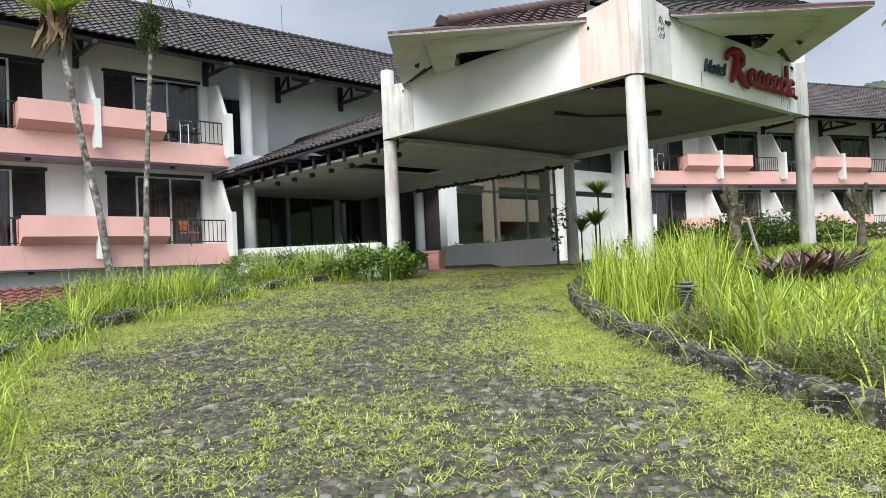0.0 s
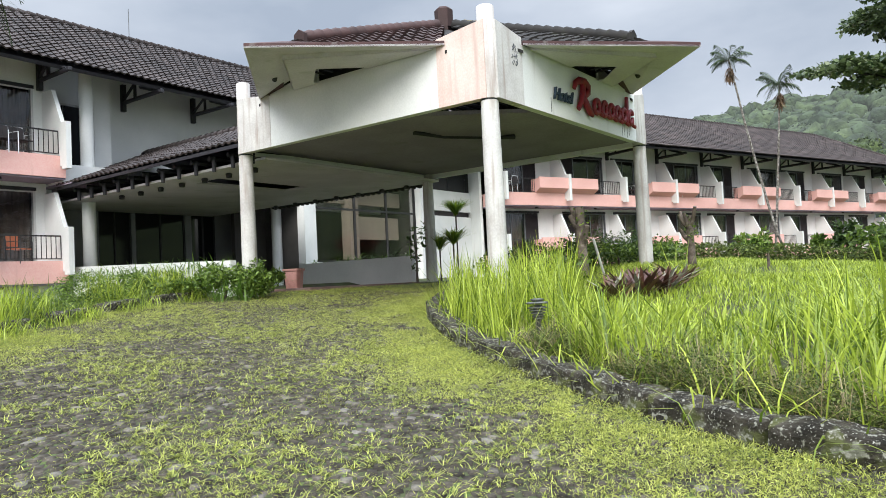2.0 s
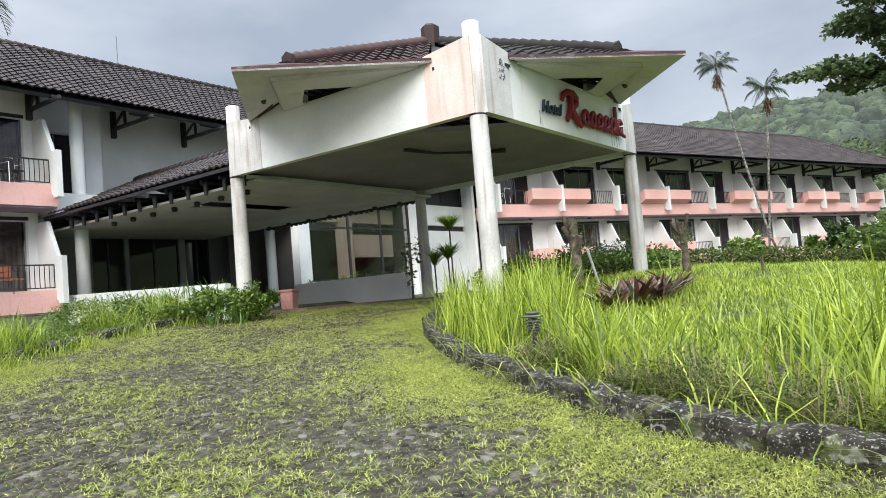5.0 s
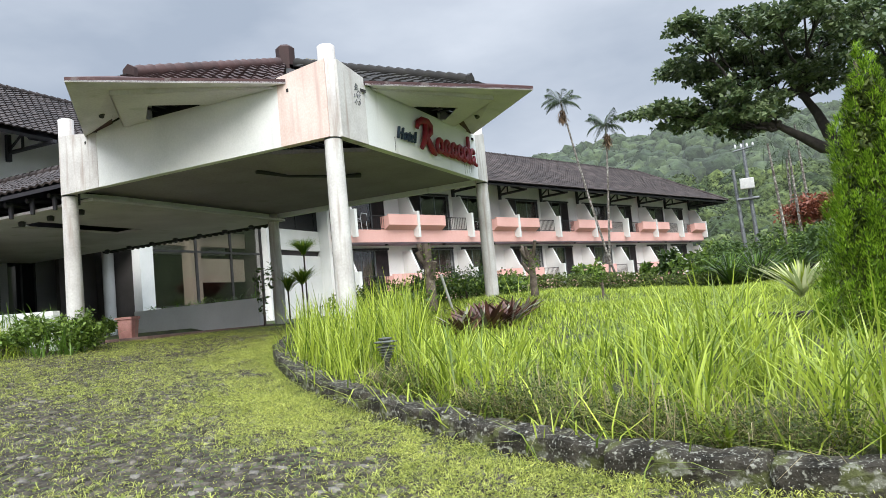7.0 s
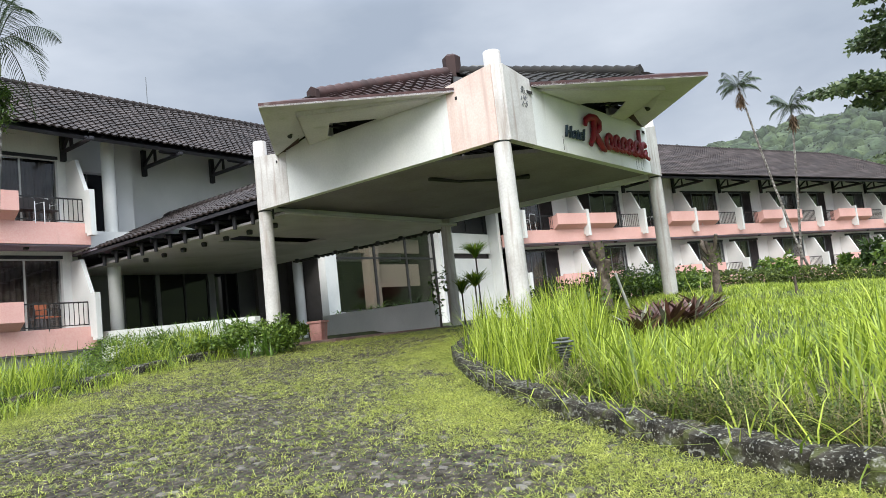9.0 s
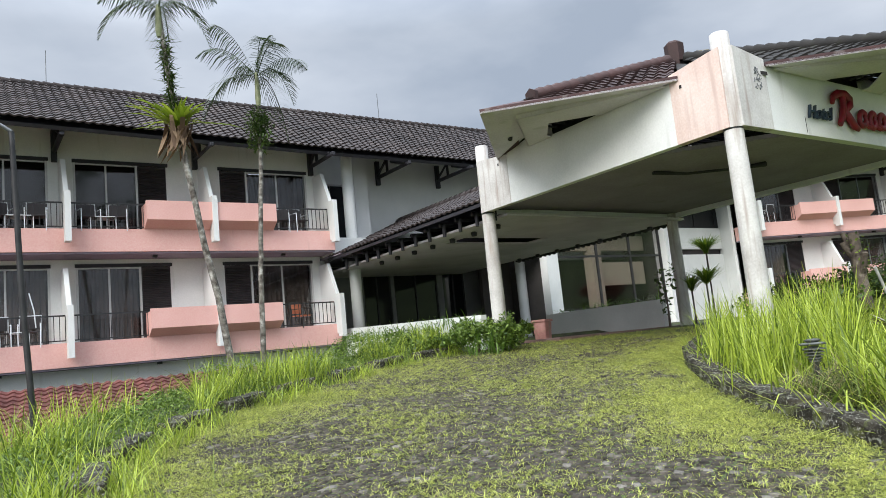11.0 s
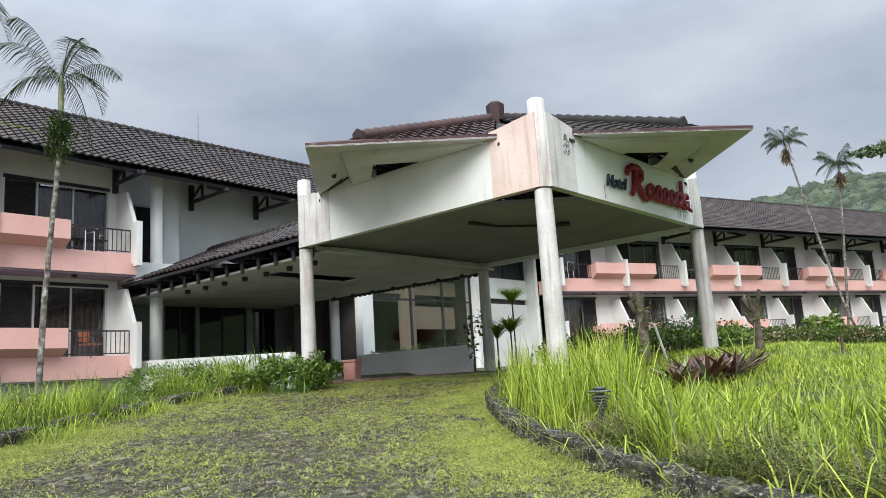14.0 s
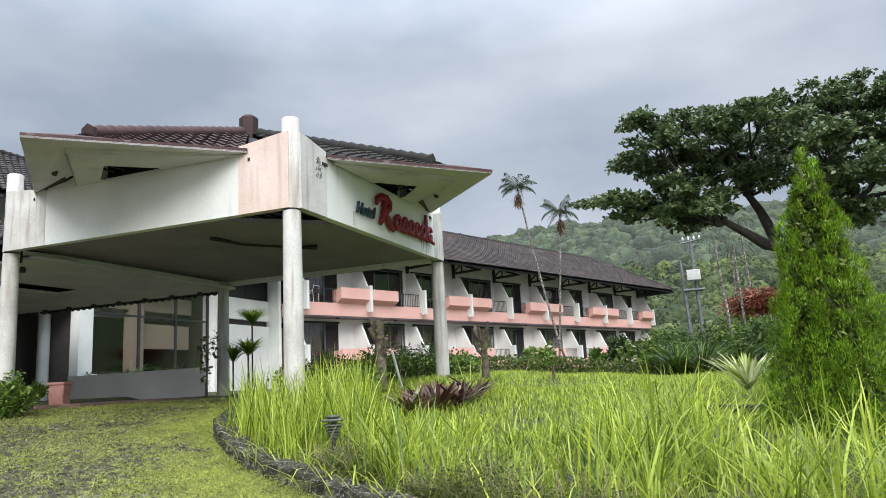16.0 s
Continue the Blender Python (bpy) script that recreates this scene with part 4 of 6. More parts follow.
tagged(part("dry_twig", tube_bm, DRYGRASS), "dry twig growing from the roof", "twig")

# ------------------------------------------------------------ plants: tools
rng = np.random.default_rng(7)


def mesh_of(name, verts, faces, material, parent=None, label="", kind=""):
    """A joined mesh from arrays: verts (n, 3), faces (m, 4)."""
    me = bpy.data.meshes.new(name)
    verts, faces = np.asarray(verts, np.float32), np.asarray(faces, np.int32)
    k = faces.shape[1]
    me.vertices.add(len(verts))
    me.vertices.foreach_set("co", verts.ravel())
    me.loops.add(faces.size)
    me.loops.foreach_set("vertex_index", faces.ravel())
    me.polygons.add(len(faces))
    me.polygons.foreach_set("loop_start", np.arange(0, faces.size, k, dtype=np.int32))
    me.update(calc_edges=True)
    me.materials.append(material)
    ob = new(name, me)
    ob.parent = parent
    return tagged(ob, label, kind=kind)


def blades(places, heights, widths, lean=0.35, droop=0.25, heading=None):
    """Grass blades: a tapering strip of three quads each, bent over."""
    n = len(places)
    a = rng.uniform(0, 2 * np.pi, n) if heading is None else heading
    d = np.stack([np.cos(a), np.sin(a), np.zeros(n)], 1)
    s = np.stack([-np.sin(a), np.cos(a), np.zeros(n)], 1)
    le = np.abs(rng.normal(lean, lean * 0.6, n))
    dr = np.abs(rng.normal(droop, droop * 0.7, n))
    out = np.zeros((n, 8, 3))
    for k, (t, w) in enumerate(((0, 0.8), (0.4, 1.0), (0.75, 0.7), (1.0, 0.08))):
        mid = places + d * (heights * (le * t + dr * t * t * 1.2))[:, None] + np.array([0, 0, 1.0]) * (heights * (t - dr * t ** 3 * 0.6))[:, None]
        out[:, 2 * k] = mid - s * (widths * w / 2)[:, None]
        out[:, 2 * k + 1] = mid + s * (widths * w / 2)[:, None]
    base = np.arange(n)[:, None, None] * 8
    f = np.array([[0, 1, 3, 2], [2, 3, 5, 4], [4, 5, 7, 6]])[None]
    return out.reshape(-1, 3), (base + f).reshape(-1, 4)


def leaves(places, size, tilt=1.0, aspect=0.5, spread=0.35):
    """Leaves: a folded lozenge each, turned at random; tilt 0 lies flat."""
    n = len(places)
    d = rng.normal(size=(n, 3)) * np.array([1, 1, tilt * 0.8])
    d /= np.linalg.norm(d, axis=1)[:, None] + 1e-9
    u = rng.normal(size=(n, 3)) * tilt + np.array([0, 0, 1.2])
    s = np.cross(d, u)
    s /= np.linalg.norm(s, axis=1)[:, None] + 1e-9
    u = np.cross(s, d)
    L = (size * rng.uniform(1 - spread, 1 + spread, n))[:, None]
    mid = places + d * L * 0.5 + u * L * 0.06
    v = np.stack([places, mid - s * L * aspect * 0.5, places + d * L - u * L * 0.1, mid + s * L * aspect * 0.5], 1)
    f = np.arange(n)[:, None] * 4 + np.arange(4)[None]
    return v.reshape(-1, 3), f


def ball(centre, radii, n, hollow=0.55):
    """Places in the outer part of a rounded clump."""
    d = rng.normal(size=(n, 3))
    d /= np.linalg.norm(d, axis=1)[:, None]
    r = rng.uniform(hollow ** 3, 1, n) ** (1 / 3)
    return np.asarray(centre) + d * r[:, None] * np.asarray(radii)


def stack(pairs):
    """Joins several (verts, faces)."""
    vs, fs, k = [], [], 0
    for v, f in pairs:
        vs.append(v)
        fs.append(f + k)
        k += len(v)
    return np.concatenate(vs), np.concatenate(fs)


def polar(a, r):
    """A place by bearing (degrees from y towards x) and distance from the camera's first stand."""
    return r * math.sin(radians(a)), r * math.cos(radians(a))


def near_line(line, pts):
    """Signed distances of many places from a line, positive to its left."""
    best, sign = np.full(len(pts), 1e9), np.ones(len(pts))
    for (ax, ay), (bx, by) in zip(line, line[1:]):
        dx, dy = bx - ax, by - ay
        t = np.clip(((pts[:, 0] - ax) * dx + (pts[:, 1] - ay) * dy) / (dx * dx + dy * dy), 0, 1)
        d = np.hypot(pts[:, 0] - ax - dx * t, pts[:, 1] - ay - dy * t)
        sg = np.where(dx * (pts[:, 1] - ay) - dy * (pts[:, 0] - ax) > 0, 1, -1)
        m = d < best
        best, sign = np.where(m, d, best), np.where(m, sg, sign)
    return best * sign


def patchy(pts, scale, seed=0.0):
    return np.array([noise.noise((x * scale + seed, y * scale, seed)) for x, y in pts])


def on_ground(xy, sink=0.0):
    return np.array([(x, y, ground(x, y) - sink) for x, y in xy])


# ------------------------------------------------------------ right and left kerbs
def kerb(name, line, step, label, height, mat, gap=0.04, every=1, shift=0.15):
    k = thing(name, label, "kerb", kind="structure")
    spots = [p for p, _ in along(line, step)]
    for i, (p, p2) in enumerate(zip(spots, spots[1:])):
        h = math.atan2(p2.y - p.y, p2.x - p.x)
        if math.hypot(p.x, p.y) > 21 or i % every:
            continue
        L = step - gap
        key = "kerb_stone%d_%.1f" % (i % 6, height)

        def build():
            bm = boxed(-L / 2, L / 2, -0.16, 0.16, -0.30, height, 0.06)
            bmesh.ops.subdivide_edges(bm, edges=[e for e in bm.edges if e.calc_length() > 0.1], cuts=6, use_grid_fill=True)
            for v in bm.verts:
                v.co += noise.noise_vector(v.co * 5 + Vector((i * 7.1, 3, i))) * 0.034
                v.co += noise.noise_vector(v.co * 19 + Vector((i, 3, i * 2.3))) * 0.012
                v.co.z += 0.03 * noise.noise(v.co * 2 + Vector((i * 3.7, 0, 0)))
            return bm
        q = (p + p2) / 2 + Vector((math.sin(h), -math.cos(h), 0)) * shift
        ob = part("stone", None, mat, k, "", once(key, build, mat))
        ob.matrix_world = pose(q.x, q.y, slope(q.x, q.y) + random.uniform(-0.008, 0.008), random.uniform(-2, 2), -math.degrees(math.atan2(slope(p2.x, p2.y) - slope(p.x, p.y), step)), math.degrees(h))
    return k


kerb("kerb_right", KERB_R, 1.02, "lichen-spotted dark stone kerb around the lawn", 0.20, KERB, gap=0.025)
kerb("kerb_left", KERB_L, 0.75, "dark broken stone kerb along the weedy bank", 0.17, DARKKERB, every=2, shift=-0.1)

# ------------------------------------------------------------ cobbled drive
drive = thing("drive", "mossy dark cobbled drive rising to the canopy", "drive", kind="structure")


def stone_shape(seed):
    r = random.Random(seed)
    a, b, h = 0.050, 0.039, 0.012
    low = [(-a, -b), (a, -b), (a, b), (-a, b)]
    low = [(x + r.uniform(-0.012, 0.012), y + r.uniform(-0.009, 0.009)) for x, y in low]
    top = [(x * 0.88, y * 0.86, h + r.uniform(-0.004, 0.004)) for x, y in low]
    v = np.array([(x, y, -0.014) for x, y in low] + top)
    f = np.array([(4, 5, 6, 7)] + [(i, (i + 1) % 4, 4 + (i + 1) % 4, 4 + i) for i in range(4)])
    return v, f


SHAPES = [stone_shape(s) for s in range(8)]
stone_meshes = []
for v, f in SHAPES:
    me = bpy.data.meshes.new("cobble")
    me.from_pydata(v.tolist(), [], f.tolist())
    me.materials.append(STONE)
    stone_meshes.append(me)
far_stones, near_count = [], 0
grid = []
for i in range(-62, 200):
    for j in range(-145, 145):
        u, v = i * 0.083, j * 0.106 + (0.053 if i % 2 else 0) + 0.05 * math.sin(i * 0.31)
        x, y = u * math.sin(radians(45)) + v * math.cos(radians(45)), u * math.cos(radians(45)) - v * math.sin(radians(45))
        grid.append((x + random.uniform(-0.012, 0.012), y + random.uniform(-0.012, 0.012)))
grid = np.array(grid)
keep = (near_line(KERB_R, grid) > 0.12) & (near_line(KERB_L, grid) < -0.12) & (np.hypot(grid[:, 0], grid[:, 1]) < 17.6) & (grid[:, 0] + grid[:, 1] > -7.0) & (grid[:, 1] < 13.2)
for k, (x, y) in enumerate(grid[keep]):
    z = slope(x, y) + random.uniform(-0.006, 0.004)
    spin = -45 + random.uniform(-14, 14) + 90
    r = math.hypot(x, y)
    if 2.3 < r < 3.9 and 1.2 < x < 2.8 and 1.2 < y < 2.8 and near_count < 300:
        near_count += 1
        ob = part("cobble", None, STONE, drive, "", stone_meshes[k % 8])
        ob.matrix_world = pose(x, y, z, random.uniform(-3, 3), random.uniform(-3, 3), spin)
    else:
        m = pose(x, y, z, random.uniform(-3, 3), random.uniform(-3, 3), spin)
        v, f = SHAPES[k % 8]
        far_stones.append((v @ np.array(m.to_3x3()).T + np.array(m.translation), f))
v, f = stack(far_stones)
mesh_of("cobbles", v, f, STONE, drive, "dark mossy cobbles", "stuff")

# ------------------------------------------------------------ grass
# low growth between and over the cobbles, thick along the kerbs
N = 620000
pts = np.stack([rng.uniform(-4, 15, N), rng.uniform(-3, 14, N)], 1)
band = []
for line, side in ((KERB_R, 1), (KERB_L, -1)):
    for p, h in along(line, 0.02):
        if p.y > -2.5 and math.hypot(p.x, p.y) < 15:
            for k in range(210 if side > 0 else 130):
                o = abs(random.gauss(0, 0.85)) * side
                band.append((p.x - o * math.sin(h) + random.gauss(0, 0.03), p.y + o * math.cos(h) + random.gauss(0, 0.03)))
pts = np.concatenate([pts, np.array(band)])
extra = np.concatenate([np.zeros(N), np.ones(len(band))])
dr_, dl_ = near_line(KERB_R, pts), -near_line(KERB_L, pts)
r = np.hypot(pts[:, 0], pts[:, 1])
inside = (dr_ > 0.02) & (dl_ > 0.02) & (r > 1.6) & (r < 18.5) & (pts[:, 0] + pts[:, 1] > 1.0) & (pts[:, 1] < 13.6)
pts, dr_, dl_, r, extra = pts[inside], dr_[inside], dl_[inside], r[inside], extra[inside]
p1 = patchy(pts, 0.55) + 0.6 * patchy(pts, 2.3, 5.0) + 0.5 * patchy(pts, 6.0, 2.0)
want = np.where(extra > 0, np.clip(0.62 + 1.5 * p1, 0, 1) * np.clip(1.9 - np.minimum(dr_, dl_), 0, 1), 0.16 + 1.35 * np.clip(p1 - 0.05, 0, 1) + 0.20 * np.clip(r / 9 - 0.45, 0, 1))
sel = rng.uniform(0, 1, len(pts)) < want
pts, r, edge = pts[sel], r[sel], np.minimum(dr_, dl_)[sel]
g = on_ground(pts)
g[:, 2] += rng.uniform(0.012, 0.04, len(pts)) * (1 + 0.8 * np.clip(1 - edge, 0, 1))
v, f = leaves(g, 0.034, 1.3, 0.16)
tagged(mesh_of("drive_grass", v, f, SHORTGRASS, kind="stuff"), "short yellow-green grass creeping over the cobbles", "grass")
# tufted weeds on the open drive
N = 64000
pts = np.stack([rng.uniform(-4, 13, N), rng.uniform(-2, 13.4, N)], 1)
ok = (near_line(KERB_R, pts) > 0.1) & (near_line(KERB_L, pts) < -0.1) & (np.hypot(*pts.T) > 1.7) & (pts.sum(1) > 1.2)
pts = pts[ok]
pts = pts[rng.uniform(0, 1, len(pts)) < 0.36 + 1.0 * (patchy(pts, 0.8, 3.0) + 0.5 * patchy(pts, 3.0, 6.0))]
per = 7
size = np.repeat(rng.uniform(0.4, 1.25, len(pts)), per)
pts = np.repeat(pts, per, 0) + rng.normal(0, 0.012, (len(pts) * per, 2)) * size[:, None]
v, f = blades(on_ground(pts, -0.008), rng.uniform(0.022, 0.060, len(pts)) * size, rng.uniform(0.004, 0.007, len(pts)), 1.0, 0.6)
tagged(mesh_of("drive_weeds", v, f, SHORTGRASS, kind="stuff"), "small tufted weeds between the cobbles", "weeds")


def lawn(n, region, height, width, lean, droop, clump=0.0, per=1):
    """Grass over a region (a test on places), in clumps of per blades."""
    pts = np.stack([rng.uniform(3.5, 46, n), rng.uniform(-24, 15, n)], 1)
    m = region(pts, -near_line(KERB_R, pts), np.hypot(*pts.T), np.degrees(np.arctan2(pts[:, 0], pts[:, 1])))
    pts = pts[m]
    if per > 1:
        pts = np.repeat(pts, per, 0) + rng.normal(0, clump, (len(pts) * per, 2))
    pts = pts[-near_line(KERB_R, pts) > 0.1]
    ang = np.degrees(np.arctan2(pts[:, 0], pts[:, 1]))
    pts = pts[~((np.abs(ang - 60.6) < 1.9) & (np.hypot(*pts.T) < 8.7))]
    r = np.hypot(*pts.T)
    hh = height(pts, r) * rng.uniform(0.6, 1.15, len(pts))
    return blades(on_ground(pts, 0.02), hh, width * (1 + 0.05 * r) * rng.uniform(0.7, 1.2, len(pts)), lean, droop)


def short(p, r, h, to=0.22):
    """Grass height: tall near the drive, mown-short on the open lawn behind."""
    k = np.clip((np.degrees(np.arctan2(p[:, 0], p[:, 1])) - 69) / 7, 0, 1) * np.clip((r - 7.8) / 1.6, 0, 1)
    return h * (1 - k) + to * (0.8 + 0.5 * patchy(p, 0.7)) * k


sets = [
    lawn(42000, lambda p, d, r, a: (d > 0.5) & (r < 9.5) & (a > 44) & (a < 112), lambda p, r: short(p, r, 0.30 + 0.38 * np.clip(patchy(p, 0.6) + 0.35, 0, 1)), 0.0105, 0.26, 0.34, 0.05, 6),
    lawn(150000, lambda p, d, r, a: (d > 0.5) & (r >= 9.5) & (r < 15) & (a > 46) & (a < 106), lambda p, r: short(p, r, 0.24 + 0.26 * np.clip(patchy(p, 0.5) + 0.2, 0, 1)), 0.009, 0.26, 0.28, 0.08, 4),
    lawn(200000, lambda p, d, r, a: (d > 0.5) & (r >= 14.5) & (r < 36) & (a > 56) & (a < 103), lambda p, r: 0.15 + 0.14 * np.clip(patchy(p, 0.35) + 0.3, 0, 1), 0.008, 0.40, 0.35, 0.1, 2),
    lawn(60000, lambda p, d, r, a: (d > 0.2) & (r > 7.3) & (r < 12.0) & (a > 47.5) & (a < 63.5) & (d < 3.3), lambda p, r: 1.0 + 0.3 * patchy(p, 1.0), 0.010, 0.16, 0.14, 0.06, 5),
    lawn(15000, lambda p, d, r, a: (d > 0.5) & (d < 3.4) & (r < 9.5) & (a > 62) & (a < 106) & (patchy(p, 0.9, 4.0) > -0.1), lambda p, r: short(p, r, np.clip(1.35 - 0.075 * r, 0.45, 1.0) + 0.4 * patchy(p, 0.8)), 0.0135, 0.18, 0.34, 0.045, 10),
    lawn(5000, lambda p, d, r, a: (r > 9.0) & (r < 14) & (a > 60) & (a < 72) & (patchy(p, 0.7, 8.0) > 0.0), lambda p, r: 0.72 + 0.3 * patchy(p, 0.8), 0.012, 0.25, 0.34, 0.06, 8),
]
v, f = stack(sets)
tagged(mesh_of("lawn_grass", v, f, TALLGRASS, kind="stuff"), "tall bright green overgrown lawn grass", "grass")
v, f = lawn(5000, lambda p, d, r, a: (d > 0.4) & (r < 14) & (a > 60) & (a < 112) & (patchy(p, 0.8, 9.0) > 0.12), lambda p, r: short(p, r, 0.36 + 0.0 * r, 0.1), 0.007, 0.7, 0.5, 0.08, 6)
tagged(mesh_of("dry_grass", v, f, DRYGRASS, kind="stuff"), "dry straw-coloured grass in the lawn", "grass")
# blades hanging over the kerb
pts = []
for p, h in along(KERB_R, 0.09):
    if math.hypot(p.x, p.y) < 13 and noise.noise((p.x * 1.3, p.y * 1.3, 4)) > -0.25:
        for k in range(4):
            o = random.uniform(0.02, 0.35)
            pts.append((p.x + o * math.sin(h), p.y - o * math.cos(h)))
pts = np.array(pts)
v, f = blades(on_ground(pts), rng.uniform(0.25, 0.65, len(pts)), rng.uniform(0.009, 0.018, len(pts)), 0.5, 0.6)
tagged(mesh_of("kerb_grass", v, f, TALLGRASS, kind="stuff"), "long grass leaning over the stone kerb", "grass")
# dark creeping hedge behind the kerb
pts = []
for p, h in along(KERB_R, 0.035):
    if p.y < 4.4 and p.y > -7:
        if noise.noise((p.x * 0.8, p.y * 0.8, 7)) < -0.3:
            continue
        for k in range(190):
            o, zz = 0.34 + abs(random.gauss(0.0, 0.28)), abs(random.gauss(0.07, 0.09)) * (0.5 + noise.noise((p.x * 2, p.y * 2, 1)) + 0.5)
            x, y = p.x + o * math.sin(h), p.y - o * math.cos(h)
            pts.append((x, y, slope(x, y) + 0.12 + zz))
pts = np.array(pts)
v, f = leaves(pts, 0.026, 1.0, 0.5)
tagged(mesh_of("low_hedge", v, f, HEDGE, kind="stuff"), "low dark creeping hedge behind the kerb", "hedge")

k = rng.integers(0, len(pts), 2600)
v, f = blades(pts[k] - np.array([0, 0, 0.12]), rng.uniform(0.15, 0.5, len(k)), rng.uniform(0.003, 0.007, len(k)), 0.5, 0.5)
tagged(mesh_of("dead_stems", v, f, DRYGRASS, kind="stuff"), "dry brown stems caught in the low hedge", "dry stems")

# left bank: weeds and grass
N = 60000
pts = np.stack([rng.uniform(-8, 11.5, N), rng.uniform(1, 19.5, N)], 1)
d = near_line(KERB_L, pts)
m = (d > 0.1) & (d < 3.4) & (pts[:, 1] > 2 + 0 * d) & (pts[:, 0] < 10.3) & (rng.uniform(0, 1, len(pts)) < np.exp(-d * 0.35))
pts, d = pts[m], d[m]
g = on_ground(pts)
hump = np.clip(0.36 + 0.6 * patchy(pts, 0.9), 0.06, 0.75) * np.clip(d * 1.5, 0.2, 1) * np.clip(0.35 + pts[:, 0] * 0.16, 0.35, 1)
rep = 11
q = np.repeat(g, rep, 0)
q[:, 2] += np.repeat(hump, rep) * rng.uniform(0.15, 1.0, len(q))
q[:, :2] += rng.normal(0, 0.06, (len(q), 2))
v, f = leaves(q, 0.046, 1.0, 0.5)
tagged(mesh_of("bank_weeds", v, f, BANK, kind="stuff"), "leafy green weeds covering the bank", "weeds")
sel = (patchy(pts, 0.7, 3.0) > 0.12) & (rng.uniform(0, 1, len(pts)) < 0.5)
gp = np.repeat(g[sel], 4, 0) + rng.normal(0, 0.05, (sel.sum() * 4, 3)) * np.array([1, 1, 0])
v, f = blades(gp, rng.uniform(0.35, 0.85, len(gp)), rng.uniform(0.009, 0.014, len(gp)), 0.25, 0.3)
tagged(mesh_of("bank_grass", v, f, TALLGRASS, kind="stuff"), "long grass on the weedy bank", "grass")
pts = []
for p, h in along(KERB_L, 0.05):
    if p.y > 1.5 and noise.noise((p.x * 0.9, p.y * 0.9, 2)) > -0.2:
        for k in range(10):
            o = random.gauss(-0.12, 0.22)
            pts.append((p.x - o * math.sin(h), p.y + o * math.cos(h)))
pts = np.array(pts)
v, f = blades(on_ground(pts), rng.uniform(0.12, 0.42, len(pts)), rng.uniform(0.007, 0.012, len(pts)), 0.4, 0.35)
tagged(mesh_of("kerb_grass", v, f, TALLGRASS, kind="stuff"), "bright grass along the broken left kerb", "grass")

# ------------------------------------------------------------ trees and shrubs


def frond(start, heading, length, rise, drop, leaflets, width, tips=0.2, broad=1.0):
    """A feathered palm frond: leaflets on both sides of an arching rib."""
    pairs, rib = [], []
    d = np.array([math.cos(heading), math.sin(heading), 0.0])
    side = np.array([-math.sin(heading), math.cos(heading), 0.0])
    for i in range(leaflets + 1):
        t = i / leaflets
        rib.append(np.asarray(start) + d * length * t * (1 - 0.15 * t) + np.array([0, 0, 1.0]) * length * (rise * t - drop * t * t))
    verts, faces = [], []
    for i in range(2, leaflets):
        t = i / leaflets
        L = width * math.sin(math.pi * min(1, 0.18 + 0.8 * t)) * random.uniform(0.85, 1.1)
        for s in (-1, 1):
            way = side * s * 0.8 + d * 0.55 + np.array([0, 0, -0.35 - 0.4 * random.random() + tips])
            way = way / np.linalg.norm(way)
            p = rib[i]
            w = d * 0.010 * broad * length / 1.5
            k = len(verts)
            mid = p + way * L * 0.55
            tip = p + way * L + np.array([0, 0, -0.25 * L])
            verts += [p - w, p + w, mid + w, mid - w, tip + w * 0.15, tip - w * 0.15]
            faces += [(k, k + 1, k + 2, k + 3), (k + 3, k + 2, k + 4, k + 5)]
    for a, b in zip(rib, rib[1:]):
        k = len(verts)
        w = side * 0.012 * length / 1.5
        verts += [a - w, a + w, b + w, b - w]
        faces.append((k, k + 1, k + 2, k + 3))
    return np.array(verts), np.array(faces)


